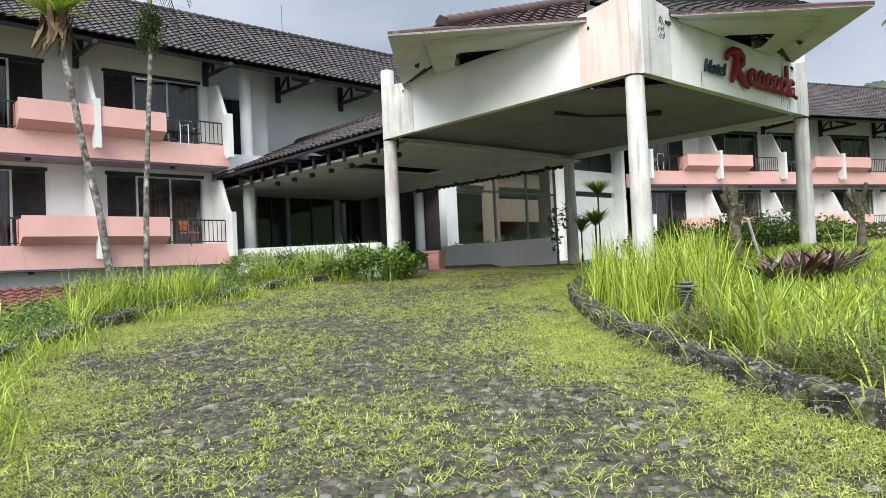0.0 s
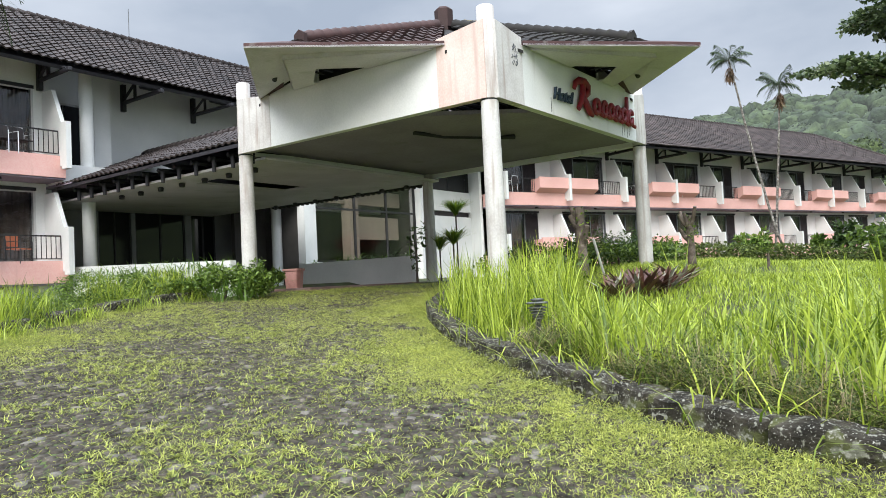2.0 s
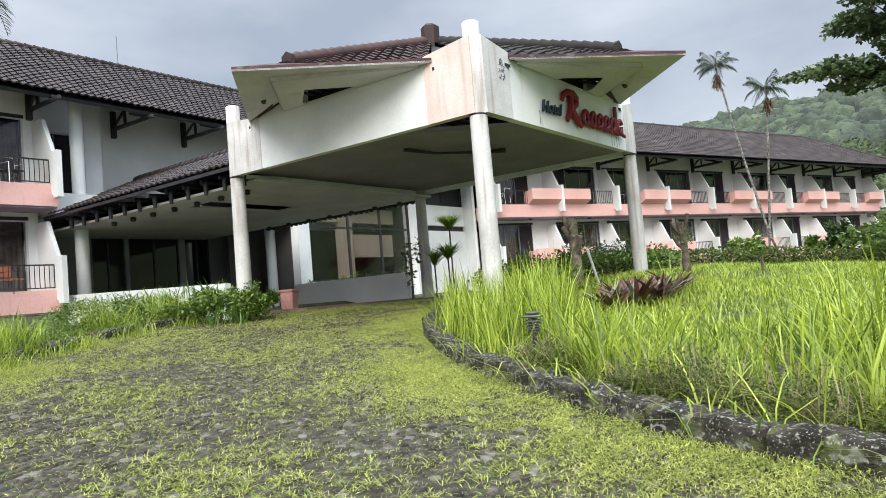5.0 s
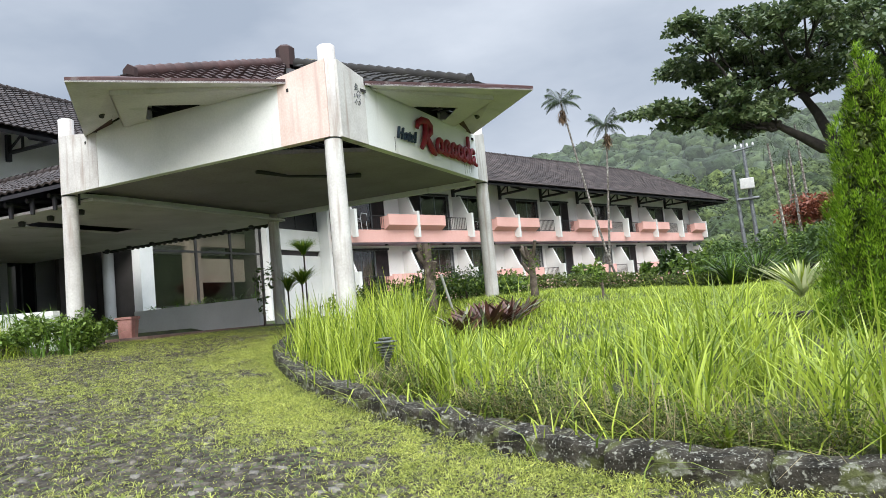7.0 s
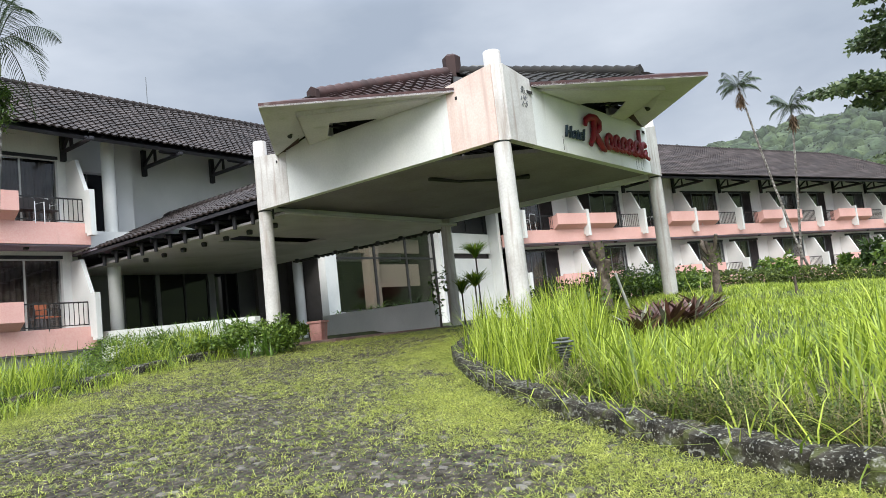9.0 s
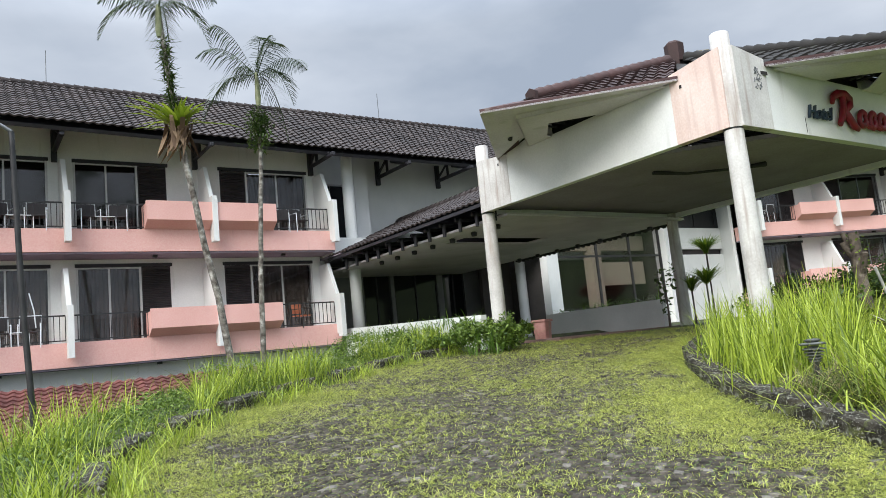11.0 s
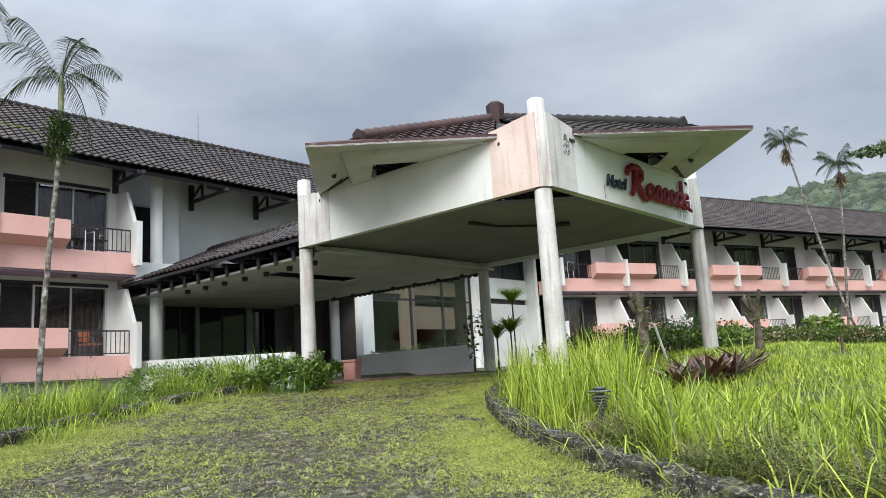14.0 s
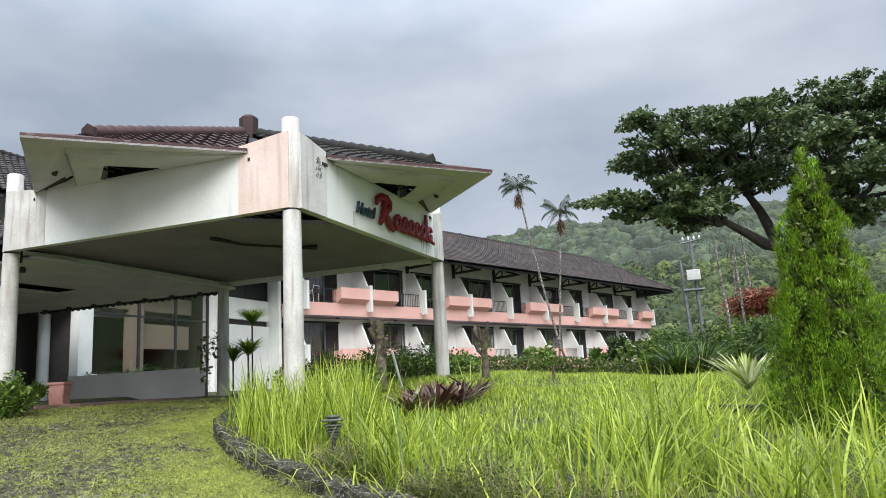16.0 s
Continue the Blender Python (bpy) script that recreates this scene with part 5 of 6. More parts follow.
def palm(label, path, radius, tiers, length, fern_at=None, vines=(), shaft=0.6, skirt=0.0):
    """A slim palm. tiers: (fronds, length share, rise, drop), from the upright spear leaves to the hanging ones; vines: stretches of trunk overgrown by small leaves."""
    t = thing("palm_tree", label, "palm")
    base = Vector(path[0])
    t.matrix_world = Matrix.Translation(base)
    rel = [Vector(p) - base for p in path]

    def at(s):
        s *= len(rel) - 1
        k = min(int(s), len(rel) - 2)
        return rel[k].lerp(rel[k + 1], s - k)
    n = 18
    pts = [at(i / n) + Vector((random.uniform(-1, 1), random.uniform(-1, 1), 0)) * radius * 0.15 * (0 < i < n) for i in range(n + 1)]
    part("trunk", tube(bmesh.new(), pts, [radius * (1.25 - 0.5 * i / n) for i in range(n + 1)], 9), PALMBARK, t, "slim lichen-spotted palm trunk")
    top = pts[-1]
    if shaft:
        low = top - Vector((0, 0, shaft))
        part("crownshaft", tube(bmesh.new(), [low, low.lerp(top, 0.25), low.lerp(top, 0.8), top + Vector((0, 0, 0.12))], [radius * 0.9, radius * 1.25, radius * 1.0, radius * 0.7], 9), SHAFT, t, "smooth pale green crownshaft")
    top, turn_ = np.array(top), random.uniform(0, 6)
    for count, share, rise, drop in tiers:
        for i in range(count):
            a = turn_ + 2 * math.pi * i / count + random.uniform(-0.3, 0.3)
            L = length * share * random.uniform(0.88, 1.1)
            v, f = frond(top, a, L, rise * random.uniform(0.85, 1.15), drop * random.uniform(0.85, 1.15), 34 if shaft else 22, length * 0.28, 0.25 if rise > 1.5 else 0.1, broad=(0.85 if shaft else 2.4) * length / L)
            mesh_of("frond", v, f, PALMLEAF, t)
        turn_ += 1.1
    if skirt:
        q = ball(top - np.array([0, 0, skirt]), (radius * 3.2, radius * 3.2, skirt * 0.55), 170, 0.2)
        v, f = blades(q, -rng.uniform(0.2, 0.45, len(q)), rng.uniform(0.03, 0.05, len(q)), 0.5, 0.1)
        mesh_of("leaf_skirt", v, f, DEADLEAF, t, "hanging dead leaf bases")
    for s0, s1, fat in vines:
        c = np.array([at(s)[:] for s in rng.uniform(s0, s1, 420)]) + rng.normal(0, 1, (420, 3)) * np.array([fat, fat, 0.05])
        v, f = blades(c, rng.uniform(-0.16, 0.12, 420), rng.uniform(0.02, 0.04, 420), 0.8, 0.5)
        mesh_of("climbing_leaves", v, f, BUSH, t, "dark climbing leaves on the trunk", "stuff")
    if fern_at is not None:
        c = np.array(at(fern_at))
        k = 60
        hp = np.repeat(c[None], k, 0) + rng.normal(0, 0.05, (k, 3))
        v, f = blades(hp, rng.uniform(0.35, 0.62, k), rng.uniform(0.08, 0.12, k), 0.55, 0.25)
        mesh_of("nest_fern", v, f, FERN, t, "bright bird's nest fern on the trunk")
        hp = np.repeat(c[None], 22, 0) + rng.normal(0, 0.05, (22, 3))
        v, f = blades(hp, rng.uniform(0.3, 0.42, 22), rng.uniform(0.06, 0.10, 22), 1.5, 0.6)
        mesh_of("nest_fern", v, f, FERN, t, "spreading outer fern leaves")
        hp = np.repeat(c[None], 46, 0) + rng.normal(0, 0.10, (46, 3))
        v, f = blades(hp, -rng.uniform(0.3, 0.8, 46), rng.uniform(0.06, 0.12, 46), 0.22, 0.1)
        mesh_of("dead_fern", v, f, DEADLEAF, t, "dead brown fern leaves")
    return t


def at_polar(a, r, el):
    x, y = polar(a, r)
    return (x, y, EYE + r * math.tan(radians(el)))


def grounded(a, r, sink=0.1):
    x, y = polar(a, r)
    return (x, y, ground(x, y) - sink)


SHAFT = mottled("pale_crownshaft", [(0.3, (0.16, 0.19, 0.09)), (0.7, (0.32, 0.34, 0.20))], 6, 0.6, 40, 0.2, 0.003)
ARCHED = ((3, 0.60, 2.5, 1.5), (4, 0.85, 1.15, 1.0), (3, 0.85, 0.60, 1.3))
SPIKY = ((3, 0.7, 1.7, 0.8), (5, 1.0, 1.0, 0.85), (5, 0.9, 0.45, 0.9))
R1 = 15.2
palm("slim palm with a nest fern on its leaning trunk", [grounded(17.75, R1, 0.3), at_polar(16.7, R1, 5.0), at_polar(15.8, R1, 9.7), at_polar(14.85, R1, 15.3), at_polar(14.0, R1, 20.6), at_polar(13.28, R1, 26.6)], 0.062, ARCHED, 1.75, 0.72, ((0.83, 0.93, 0.042), (0.76, 0.84, 0.028)), 0.6)
R2 = 15.6
palm("slim pale palm with arching fronds", [grounded(19.55, R2, 0.3), at_polar(19.75, R2, 4.5), at_polar(20.0, R2, 9.6), at_polar(20.45, R2, 16.5), at_polar(20.53, R2, 22.0)], 0.050, ARCHED, 1.75, None, ((0.76, 0.88, 0.13), (0.80, 0.89, 0.10)), 0.65)
R3 = 42.0
palm("tall thin leaning palm by the far wing", [grounded(78.9, R3), at_polar(78.1, R3, 3.0), at_polar(76.7, R3, 10.0), at_polar(75.85, R3, 14.9)], 0.062, SPIKY, 1.45, shaft=0, skirt=0.75)
palm("tall thin palm by the far wing", [grounded(78.05, R3), at_polar(78.4, R3, 4.0), at_polar(78.9, R3, 9.8), at_polar(79.1, R3, 12.7)], 0.058, SPIKY, 1.5, shaft=0, skirt=0.8)


def limb(bm, points, r0, r1):
    n = len(points) - 1
    tube(bm, points, [r0 + (r1 - r0) * i / n for i in range(n + 1)], 8)


def big_tree():
    """The broad tree: dark limbs and layered sprays of leaves."""
    bx, by, bz = grounded(95.6, 29.0, 0.4)
    t = thing("broad_tree", "broad dark green tree with spreading layered limbs", "tree", pose(bx, by, bz))
    O = Vector((bx, by, bz))
    fork = Vector(at_polar(95.2, 29, 8.3)) - O
    bm = bmesh.new()
    limb(bm, [(0, 0, 0), Vector((0.1, 0.1, 2.2)), fork], 0.5, 0.34)
    part("trunk", bm, DARKBARK, t, "dark thick trunk")
    # sprays: bearing, elevation and half sizes, all in degrees
    sprays = ((82.9, 13.2, 2.0, 0.5), (85.7, 12.4, 2.2, 1.0), (85.6, 15.7, 1.8, 0.9), (86.7, 18.1, 2.0, 1.4), (88.0, 16.0, 2.2, 1.8), (89.5, 18.1, 2.2, 1.0), (89.9, 14.7, 2.7, 2.0), (88.1, 13.4, 2.2, 1.2), (88.9, 11.4, 2.0, 1.1), (92.0, 17.8, 1.6, 1.0), (92.2, 14.9, 2.2, 2.4), (90.6, 11.9, 1.6, 1.1), (95.0, 18.5, 1.3, 0.8), (94.7, 16.0, 2.7, 1.7), (97.7, 18.1, 2.7, 1.2), (97.7, 15.8, 2.7, 1.7), (94.3, 13.6, 2.2, 1.1), (97.3, 13.3, 2.2, 1.6), (101.0, 18.1, 2.2, 1.2), (100.6, 15.6, 2.7, 1.8), (99.9, 13.0, 2.5, 1.7), (100.5, 10.3, 1.8, 1.1), (103.7, 16.0, 2.7, 2.2), (103.1, 12.0, 2.7, 2.4))
    nodes = [Vector(at_polar(*q)) - O for q in ((91.3, 28.0, 10.6), (93.0, 29.5, 12.6), (97.5, 29.5, 12.4), (100.3, 28.5, 11.0))]
    for q in nodes:
        bm = bmesh.new()
        limb(bm, [fork, fork.lerp(q, 0.35) + Vector((0, 0, -0.25)), fork.lerp(q, 0.7) + Vector((0.1, -0.1, -0.15)), q], 0.27, 0.12)
        part("limb", bm, DARKBARK, t, "thick dark main limb")
    clouds = []
    for a, el, wa, we in sprays:
        r = random.uniform(26.5, 31.0)
        e = Vector(at_polar(a, r, el)) - O
        node = min(nodes, key=lambda q: (q - e).length)
        mid = node.lerp(e, 0.5) + Vector((random.uniform(-0.4, 0.4), random.uniform(-0.4, 0.4), -0.4 + random.uniform(-0.3, 0.2)))
        bm = bmesh.new()
        pp = [node + (mid - node) * 2 * q * (1 - q) + (e - node) * q * q + Vector((random.uniform(-1, 1), random.uniform(-1, 1), random.uniform(-1, 1))) * 0.12 * min(1, 4 * q * (1 - q)) for q in [i / 9 for i in range(10)]]
        limb(bm, pp, 0.10, 0.02)
        for j in range(int(9 + 3.2 * wa * we)):
            while True:
                u, w = random.uniform(-1, 1), random.uniform(-1, 1)
                if u * u + w * w < 1:
                    break
            tw = Vector(at_polar(a + u * wa, r + random.uniform(-1.4, 1.4), el + w * we)) - O
            if j % 2 == 0:
                s0 = pp[random.randint(5, 9)]
                limb(bm, [s0, s0.lerp(tw, 0.5) + Vector((0, 0, -0.1)), tw], 0.035, 0.010)
            clouds.append(ball(tw, (random.uniform(0.3, 0.62), random.uniform(0.3, 0.62), random.uniform(0.10, 0.20)), 105, 0.2))
        part("limb", bm, DARKBARK, t, "dark spreading limb")
    v, f = leaves(np.concatenate(clouds), 0.20, 0.75, 0.62)
    mesh_of("crown", v, f, TREELEAF, t, "layered dark green crown", "stuff")


big_tree()


def cypress():
    x, y, z = grounded(97.0, 9.0, 0.05)
    t = thing("cypress", "bright green conical cypress with dense upright sprays", "conifer", pose(x, y, z))
    part("trunk", tube(bmesh.new(), [(0, 0, -0.1), (0.02, 0, 1.2), (0.0, 0.05, 3.0)], [0.09, 0.06, 0.02], 8), BARK, t, "brown fibrous trunk")
    H = EYE + 9.0 * math.tan(radians(15.25)) - z

    def girth(h):
        """Half width of the cone at a height."""
        return 0.93 * (max(0.0, H - h) / 3.42) ** 0.80
    vs = []
    for k in range(340):
        h = (H + 0.02) * (1 - math.sqrt((k + random.random()) / 340))
        a = k * 2.399 + random.uniform(-0.5, 0.5)
        out = np.array([math.cos(a), math.sin(a), 0.0])
        wave = 0.84 + 0.24 * noise.noise((math.cos(a) * 2.6, math.sin(a) * 2.6, h * 3.0))
        size = random.uniform(0.11, 0.20) * (0.5 + 0.65 * girth(h))
        c = out * max(0.0, girth(h) * wave * random.uniform(0.72, 1.10) - 0.03) + np.array([0, 0, h])
        n = 130
        d = rng.normal(size=(n, 3)) + out * 0.9 + np.array([0, 0, 0.7])
        d /= np.linalg.norm(d, axis=1)[:, None]
        p = c + d * (size * rng.uniform(0.55, 1.0, n))[:, None] * np.array([0.75, 0.75, 1.15])
        vs.append(blades(p, rng.uniform(0.022, 0.045, n), rng.uniform(0.008, 0.013, n), 0.7, 0.05, np.arctan2(d[:, 1], d[:, 0])))
    v, f = stack(vs)
    mesh_of("foliage", v, f, CYPRESS, t, "bright upright foliage sprays", "stuff")
    # dark-toned leaves inside the cone stand for shaded gaps between sprays
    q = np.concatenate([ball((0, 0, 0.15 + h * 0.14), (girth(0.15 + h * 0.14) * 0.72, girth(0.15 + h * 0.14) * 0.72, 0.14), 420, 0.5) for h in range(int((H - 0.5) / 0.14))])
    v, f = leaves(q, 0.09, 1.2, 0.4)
    mesh_of("inner_foliage", v, f, HEDGE, t, "inner foliage coloured dark for the shaded gaps", "stuff")


cypress()


def rosette(name, label, category, a, r, mats, n, length, width, lift=0.0, lean=0.9, droop=0.25, stem=0.0):
    x, y, z = grounded(a, r, 0.02)
    t = thing(name, label, category, pose(x, y, z))
    if stem:
        part("stem", tube(bmesh.new(), [(0, 0, -0.05), (0.03, 0.02, stem * 0.5), (0, 0, stem)], [0.03, 0.022, 0.025], 8), BARK, t)
    for mat, share in mats:
        k = max(3, int(n * share))
        p = np.repeat(np.array([[0, 0, stem + lift]]), k, 0) + rng.normal(0, 0.025, (k, 3))
        v, f = blades(p, rng.uniform(0.75, 1.05, k) * length, np.full(k, width), lean, droop)
        mesh_of("leaf_rosette", v, f, mat, t)
    return t


for a, r, s in ((66.6, 11.2, 0.95), (68.6, 11.6, 1.0), (70.3, 11.9, 0.9), (67.6, 12.4, 0.85), (71.4, 12.6, 0.75)):
    tagged(rosette("bromeliad", "large bronze-red bromeliad in the tall grass", "bromeliad", a, r, ((BROMELIAD, 0.78), (PALELEAF, 0.22)), 34, 0.54 * s, 0.09, 0.02, 0.70, 0.25), group="bromeliads in the lawn")
rosette("yucca", "cream and green variegated spiky yucca", "yucca", 91.5, 11.8, ((YUCCALEAF, 0.9), (FERN, 0.1)), 90, 0.52, 0.046, 0.26, 0.95, 0.12)
edging = thing("lawn_edging", "low dark stone edging sunk in the lawn", "edging", kind="structure")
for k in range(3):
    ex, ey, ez = grounded(86.9 + 2.2 * k, 9.9, 0.1)
    part("stone", boxed(ex - 0.08, ex + 0.08, ey - 0.18, ey + 0.18, ez, ez + 0.24, 0.03), KERB, edging)
for a, el, r in ((54.5, 5.0, 21.8), (54.2, 2.7, 21.3), (53.1, 2.3, 21.5)):
    x, y, z = grounded(a, r)
    rosette("dragon_tree", "dracaena with a round head of narrow leaves", "dracaena", a, r, ((SEDGE, 0.4), (FERN, 0.6)), 260, 0.46, 0.026, 0.0, 0.62, 0.30, EYE + r * math.tan(radians(el)) - z)


def pruned(label, a, r, top, thick, forks):
    x, y, z = grounded(a, r)
    t = thing("pruned_tree", label, "pruned tree", pose(x, y, z))
    H = EYE + r * math.tan(radians(top)) - z
    part("trunk", tube(bmesh.new(), [(0, 0, 0), (0.04, 0.02, H * 0.35), (-0.03, 0, H * 0.7), (0, 0, H)], [thick * 1.2, thick, thick * 0.9, thick * 0.75], 10), BARK, t, "knobbly pale trunk")
    for k in range(forks):
        s = H * random.uniform(0.5, 0.85)
        way = Vector((random.uniform(-1, 1), random.uniform(-1, 1), 1.1)).normalized() * random.uniform(0.3, 0.5)
        part("cut_branch", tube(bmesh.new(), [(0, 0, s), Vector((0, 0, s)) + way * 0.6, Vector((0, 0, s + 0.1)) + way], [thick * 0.6, thick * 0.5, thick * 0.45], 8), BARK, t)
    q = ball((0, 0, H * 0.75), (thick * 2.2, thick * 2.2, H * 0.25), 120)
    v, f = leaves(q, 0.07, 1.0)
    mesh_of("shoots", v, f, BANK, t, "", "stuff")


pruned("pruned bare tree stump with cut branches", 64.3, 15.2, 5.1, 0.115, 4)
pruned("small pruned tree with bare forks", 72.4, 17.5, 3.9, 0.09, 5)
tagged(part("stake", tube(bmesh.new(), [grounded(66.0, 15.5), at_polar(65.2, 15.2, 2.6)], 0.03, 6), ALU), "pale leaning stake beside the stump", "stake")


def shrub(name, label, category, a, r, radii, n, size, mat, lift=0.0, tilt=1.0, group=""):
    x, y, z = grounded(a, r, 0.0)
    t = thing(name, label, category, pose(x, y, z), group)
    k = max(3, n // 120)
    clumps = [ball((random.uniform(-0.6, 0.6) * radii[0], random.uniform(-0.6, 0.6) * radii[1], lift + radii[2] * random.uniform(0.5, 1.2)), [q * random.uniform(0.3, 0.55) for q in radii], n // k, 0.3) for _ in range(k)]
    v, f = leaves(np.concatenate(clumps), size, tilt)
    mesh_of("foliage", v, f, mat, t, "", "stuff")
    part("stem", tube(bmesh.new(), [(0, 0, -0.05), (0.02, 0, radii[2] + lift)], [0.04, 0.015], 6), BARK, t)
    return t


# planting round the entrance
for a, r, rad, n in ((36.4, 16.4, (0.8, 0.8, 0.5), 900), (38.4, 16.3, (0.6, 0.6, 0.55), 1000), (39.9, 18.0, (0.35, 0.35, 0.4), 400), (34.0, 16.6, (0.9, 0.6, 0.35), 800), (31.3, 17.6, (0.9, 0.7, 0.35), 800), (28.5, 18.6, (0.9, 0.7, 0.32), 700)):
    shrub("entrance_shrub", "leafy green shrub at the foot of the column", "shrub", a, r, rad, int(n * 1.6), 0.095, BANK, group="shrubs by the entrance")
for a, r in ((37.2, 16.0), (36.0, 15.9), (38.0, 15.8)):
    x, y, z = grounded(a, r)
    p = np.repeat(np.array([[x, y, z]]), 22, 0) + rng.normal(0, 0.12, (22, 3)) * np.array([1, 1, 0])
    v, f = blades(p, rng.uniform(0.5, 1.0, 22), rng.uniform(0.015, 0.028, 22), 0.3, 0.4)
    tagged(mesh_of("reed_tuft", v, f, SEDGE), "green reed tuft by the column", "reeds", group="reed tufts")
shrub("climber", "dark climbing plant on the white corner", "climber", 51.2, 20.6, (0.30, 0.30, 1.3), 130, 0.13, BUSH)
for k in range(9):
    y = 13.6 + 0.5 * k
    p = np.repeat(np.array([[16.53, y, 0.74 + Z]]), 14, 0) + rng.normal(0, 0.06, (14, 3)) * np.array([1, 1, 0])
    v, f = blades(p, rng.uniform(0.15, 0.45 if k in (0, 1, 4) else 0.22, 14), rng.uniform(0.02, 0.03, 14), 0.9, 0.9)
    tagged(mesh_of("spider_plant", v, f, BUSH if k % 2 else SEDGE), "trailing plant in the low planter wall", "plant", group="plants in the planter wall")
for i in range(10):
    y = 14.2 + 0.68 * i
    p = np.repeat(np.array([[10.35, y, 0.45 + Z]]), 26, 0) + rng.normal(0, 0.16, (26, 3)) * np.array([0.6, 1, 0])
    v, f = blades(p, rng.uniform(0.25, 0.55, 26), rng.uniform(0.015, 0.03, 26), 0.5, 0.6)
    tagged(mesh_of("planter_grass", v, f, SEDGE), "strappy plant along the white passage wall", "plant", group="plants along the passage wall")

# small plants by the kerb and on the lawn
for a, r, n, size in ((85.7, 5.05, 34, 0.22), (95.7, 4.95, 30, 0.26), (86.6, 5.3, 22, 0.16)):
    rosette("fern", "small bright fern rooted behind the kerb", "fern", a, r, ((FERN, 1.0),), n, size, 0.024, 0.05, 0.8, 0.4)
shrub("sapling", "thin young sapling with sparse yellowish leaves", "sapling", 77.6, 18.0, (0.28, 0.28, 0.5), 260, 0.09, BANK, 0.15)
for a, r, rad in ((62.0, 17.8, (1.3, 1.0, 0.55)), (64.5, 18.6, (1.3, 1.0, 0.65)), (67.0, 19.8, (1.2, 1.0, 0.7)), (69.0, 20.5, (1.0, 1.0, 0.6)), (59.5, 17.6, (1.0, 1.0, 0.5))):
    shrub("rank_shrub", "rank dark green shrub growing round the canopy column", "shrub", a, r, rad, 1500, 0.085, BUSH, group="rank shrubs by the columns")

# hedge and shrubs before the far wing
hedge = thing("clipped_hedge", "low clipped dark hedge before the far wing", "hedge")
hl = [polar(66.5, 23.5), polar(74, 26.5), polar(81, 29.5), polar(89.0, 30.5)]
q = []
for p, h in along(hl, 0.06):
    for k in range(60):
        o = random.uniform(-0.4, 0.4)
        q.append((p.x + o * math.sin(h), p.y - o * math.cos(h), ground(p.x, p.y) + 0.74 * random.uniform(0.0, 1.0) + 0.05 * math.sin(p.x)))
v, f = leaves(np.array(q), 0.10, 1.0, 0.6)
mesh_of("foliage", v, f, HEDGE, hedge, "", "stuff")
for a, r, rad, n, mat, lift in ((86.0, 31, (1.0, 1.0, 0.6), 1000, BANK, 0), (88.5, 32, (1.2, 1.2, 0.7), 1100, BANK, 0), (84.3, 34, (1.2, 1.2, 1.0), 900, BANK, 0), (82.6, 35, (0.5, 0.5, 1.0), 600, BUSH, 0), (81.2, 36, (0.5, 0.5, 0.7), 500, BANK, 0), (90.5, 34, (1.3, 1.3, 0.8), 1200, BANK, 0), (93.5, 40, (2.5, 2.5, 1.6), 1500, BUSH, 0), (99, 40, (3, 3, 1.6), 1500, BUSH, 0), (104, 38, (3, 3, 1.8), 1500, BANK, 0), (91.6, 46, (1.6, 1.6, 1.3), 1500, REDLEAF, 2.4), (93.7, 46, (1.3, 1.3, 1.2), 1200, REDLEAF, 2.3), (92.2, 45, (2.2, 2.2, 1.2), 1500, BANK, 0.9), (76.5, 33, (0.7, 0.7, 0.9), 500, BANK, 0), (88.0, 47, (2.2, 2.2, 1.8), 1300, BUSH, 0), (86.6, 62, (2.5, 2.5, 2.0), 1300, BANK, 0)):
    shrub("garden_shrub", "red-leaved shrub on the raised bank" if mat is REDLEAF else "rounded green garden shrub beyond the lawn", "shrub", a, r, rad, n, 0.26, mat, lift, group="shrubs beyond the lawn")
for a, r in ((86.8, 29.5), (88.6, 29.0), (91.2, 34), (85.6, 36)):
    rosette("cycad", "dark feathery cycad at the lawn's edge", "cycad", a, r, ((SEDGE, 0.6), (PALMLEAF, 0.4)), 130, 1.45, 0.05, 0.15, 0.8, 0.5)
for a, r, mat in ((60.5, 14.5, SEDGE), (70.0, 19.0, SEDGE), (66.5, 19.5, BANK)):
    shrub("weed_clump", "rank weed clump round the canopy columns", "weeds", a, r, (1.2, 1.2, 0.45), 900, 0.12, BANK, group="weed clumps")

# ------------------------------------------------------------ hills
hill = thing("backdrop_hills", "wooded misty hills behind the hotel", "hills", kind="structure")


def hill_height(a, r):
    """Height of the land by bearing and distance."""
    ridge = 55 + 3 * math.sin(a * 0.23 + 1) + 5 * noise.noise((a * 0.12, 3, r * 0.004))
    ridge *= smooth(42, 62, a) + 0.08 * smooth(85, 110, a)
    return 2.0 + ridge * smooth(70, 330, r) + 3 * noise.noise((a * 0.25, r * 0.02, 1)) * smooth(80, 150, r)


hv, hf = [], []
bearings, ranges = np.arange(40, 150, 2.0), [72, 90, 110, 135, 165, 200, 240, 285, 330, 380, 480]
for a in bearings:
    for r in ranges:
        x, y = polar(a, r)
        hv.append((x, y, hill_height(a, r)))
w = len(ranges)
for i in range(len(bearings) - 1):
    for j in range(w - 1):
        hf.append((i * w + j, i * w + j + 1, (i + 1) * w + j + 1, (i + 1) * w + j))
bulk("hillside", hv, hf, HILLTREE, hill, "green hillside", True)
near_c, far_c, near_k, far_k = [], [], [], []
core_bm = bmesh.new()
bmesh.ops.create_icosphere(core_bm, subdivisions=2, radius=1.0)
core_bm.verts.index_update()
CORE_V, CORE_F = np.array([v.co[:] for v in core_bm.verts]), np.array([[v.index for v in f.verts] for f in core_bm.faces])
core_bm.free()
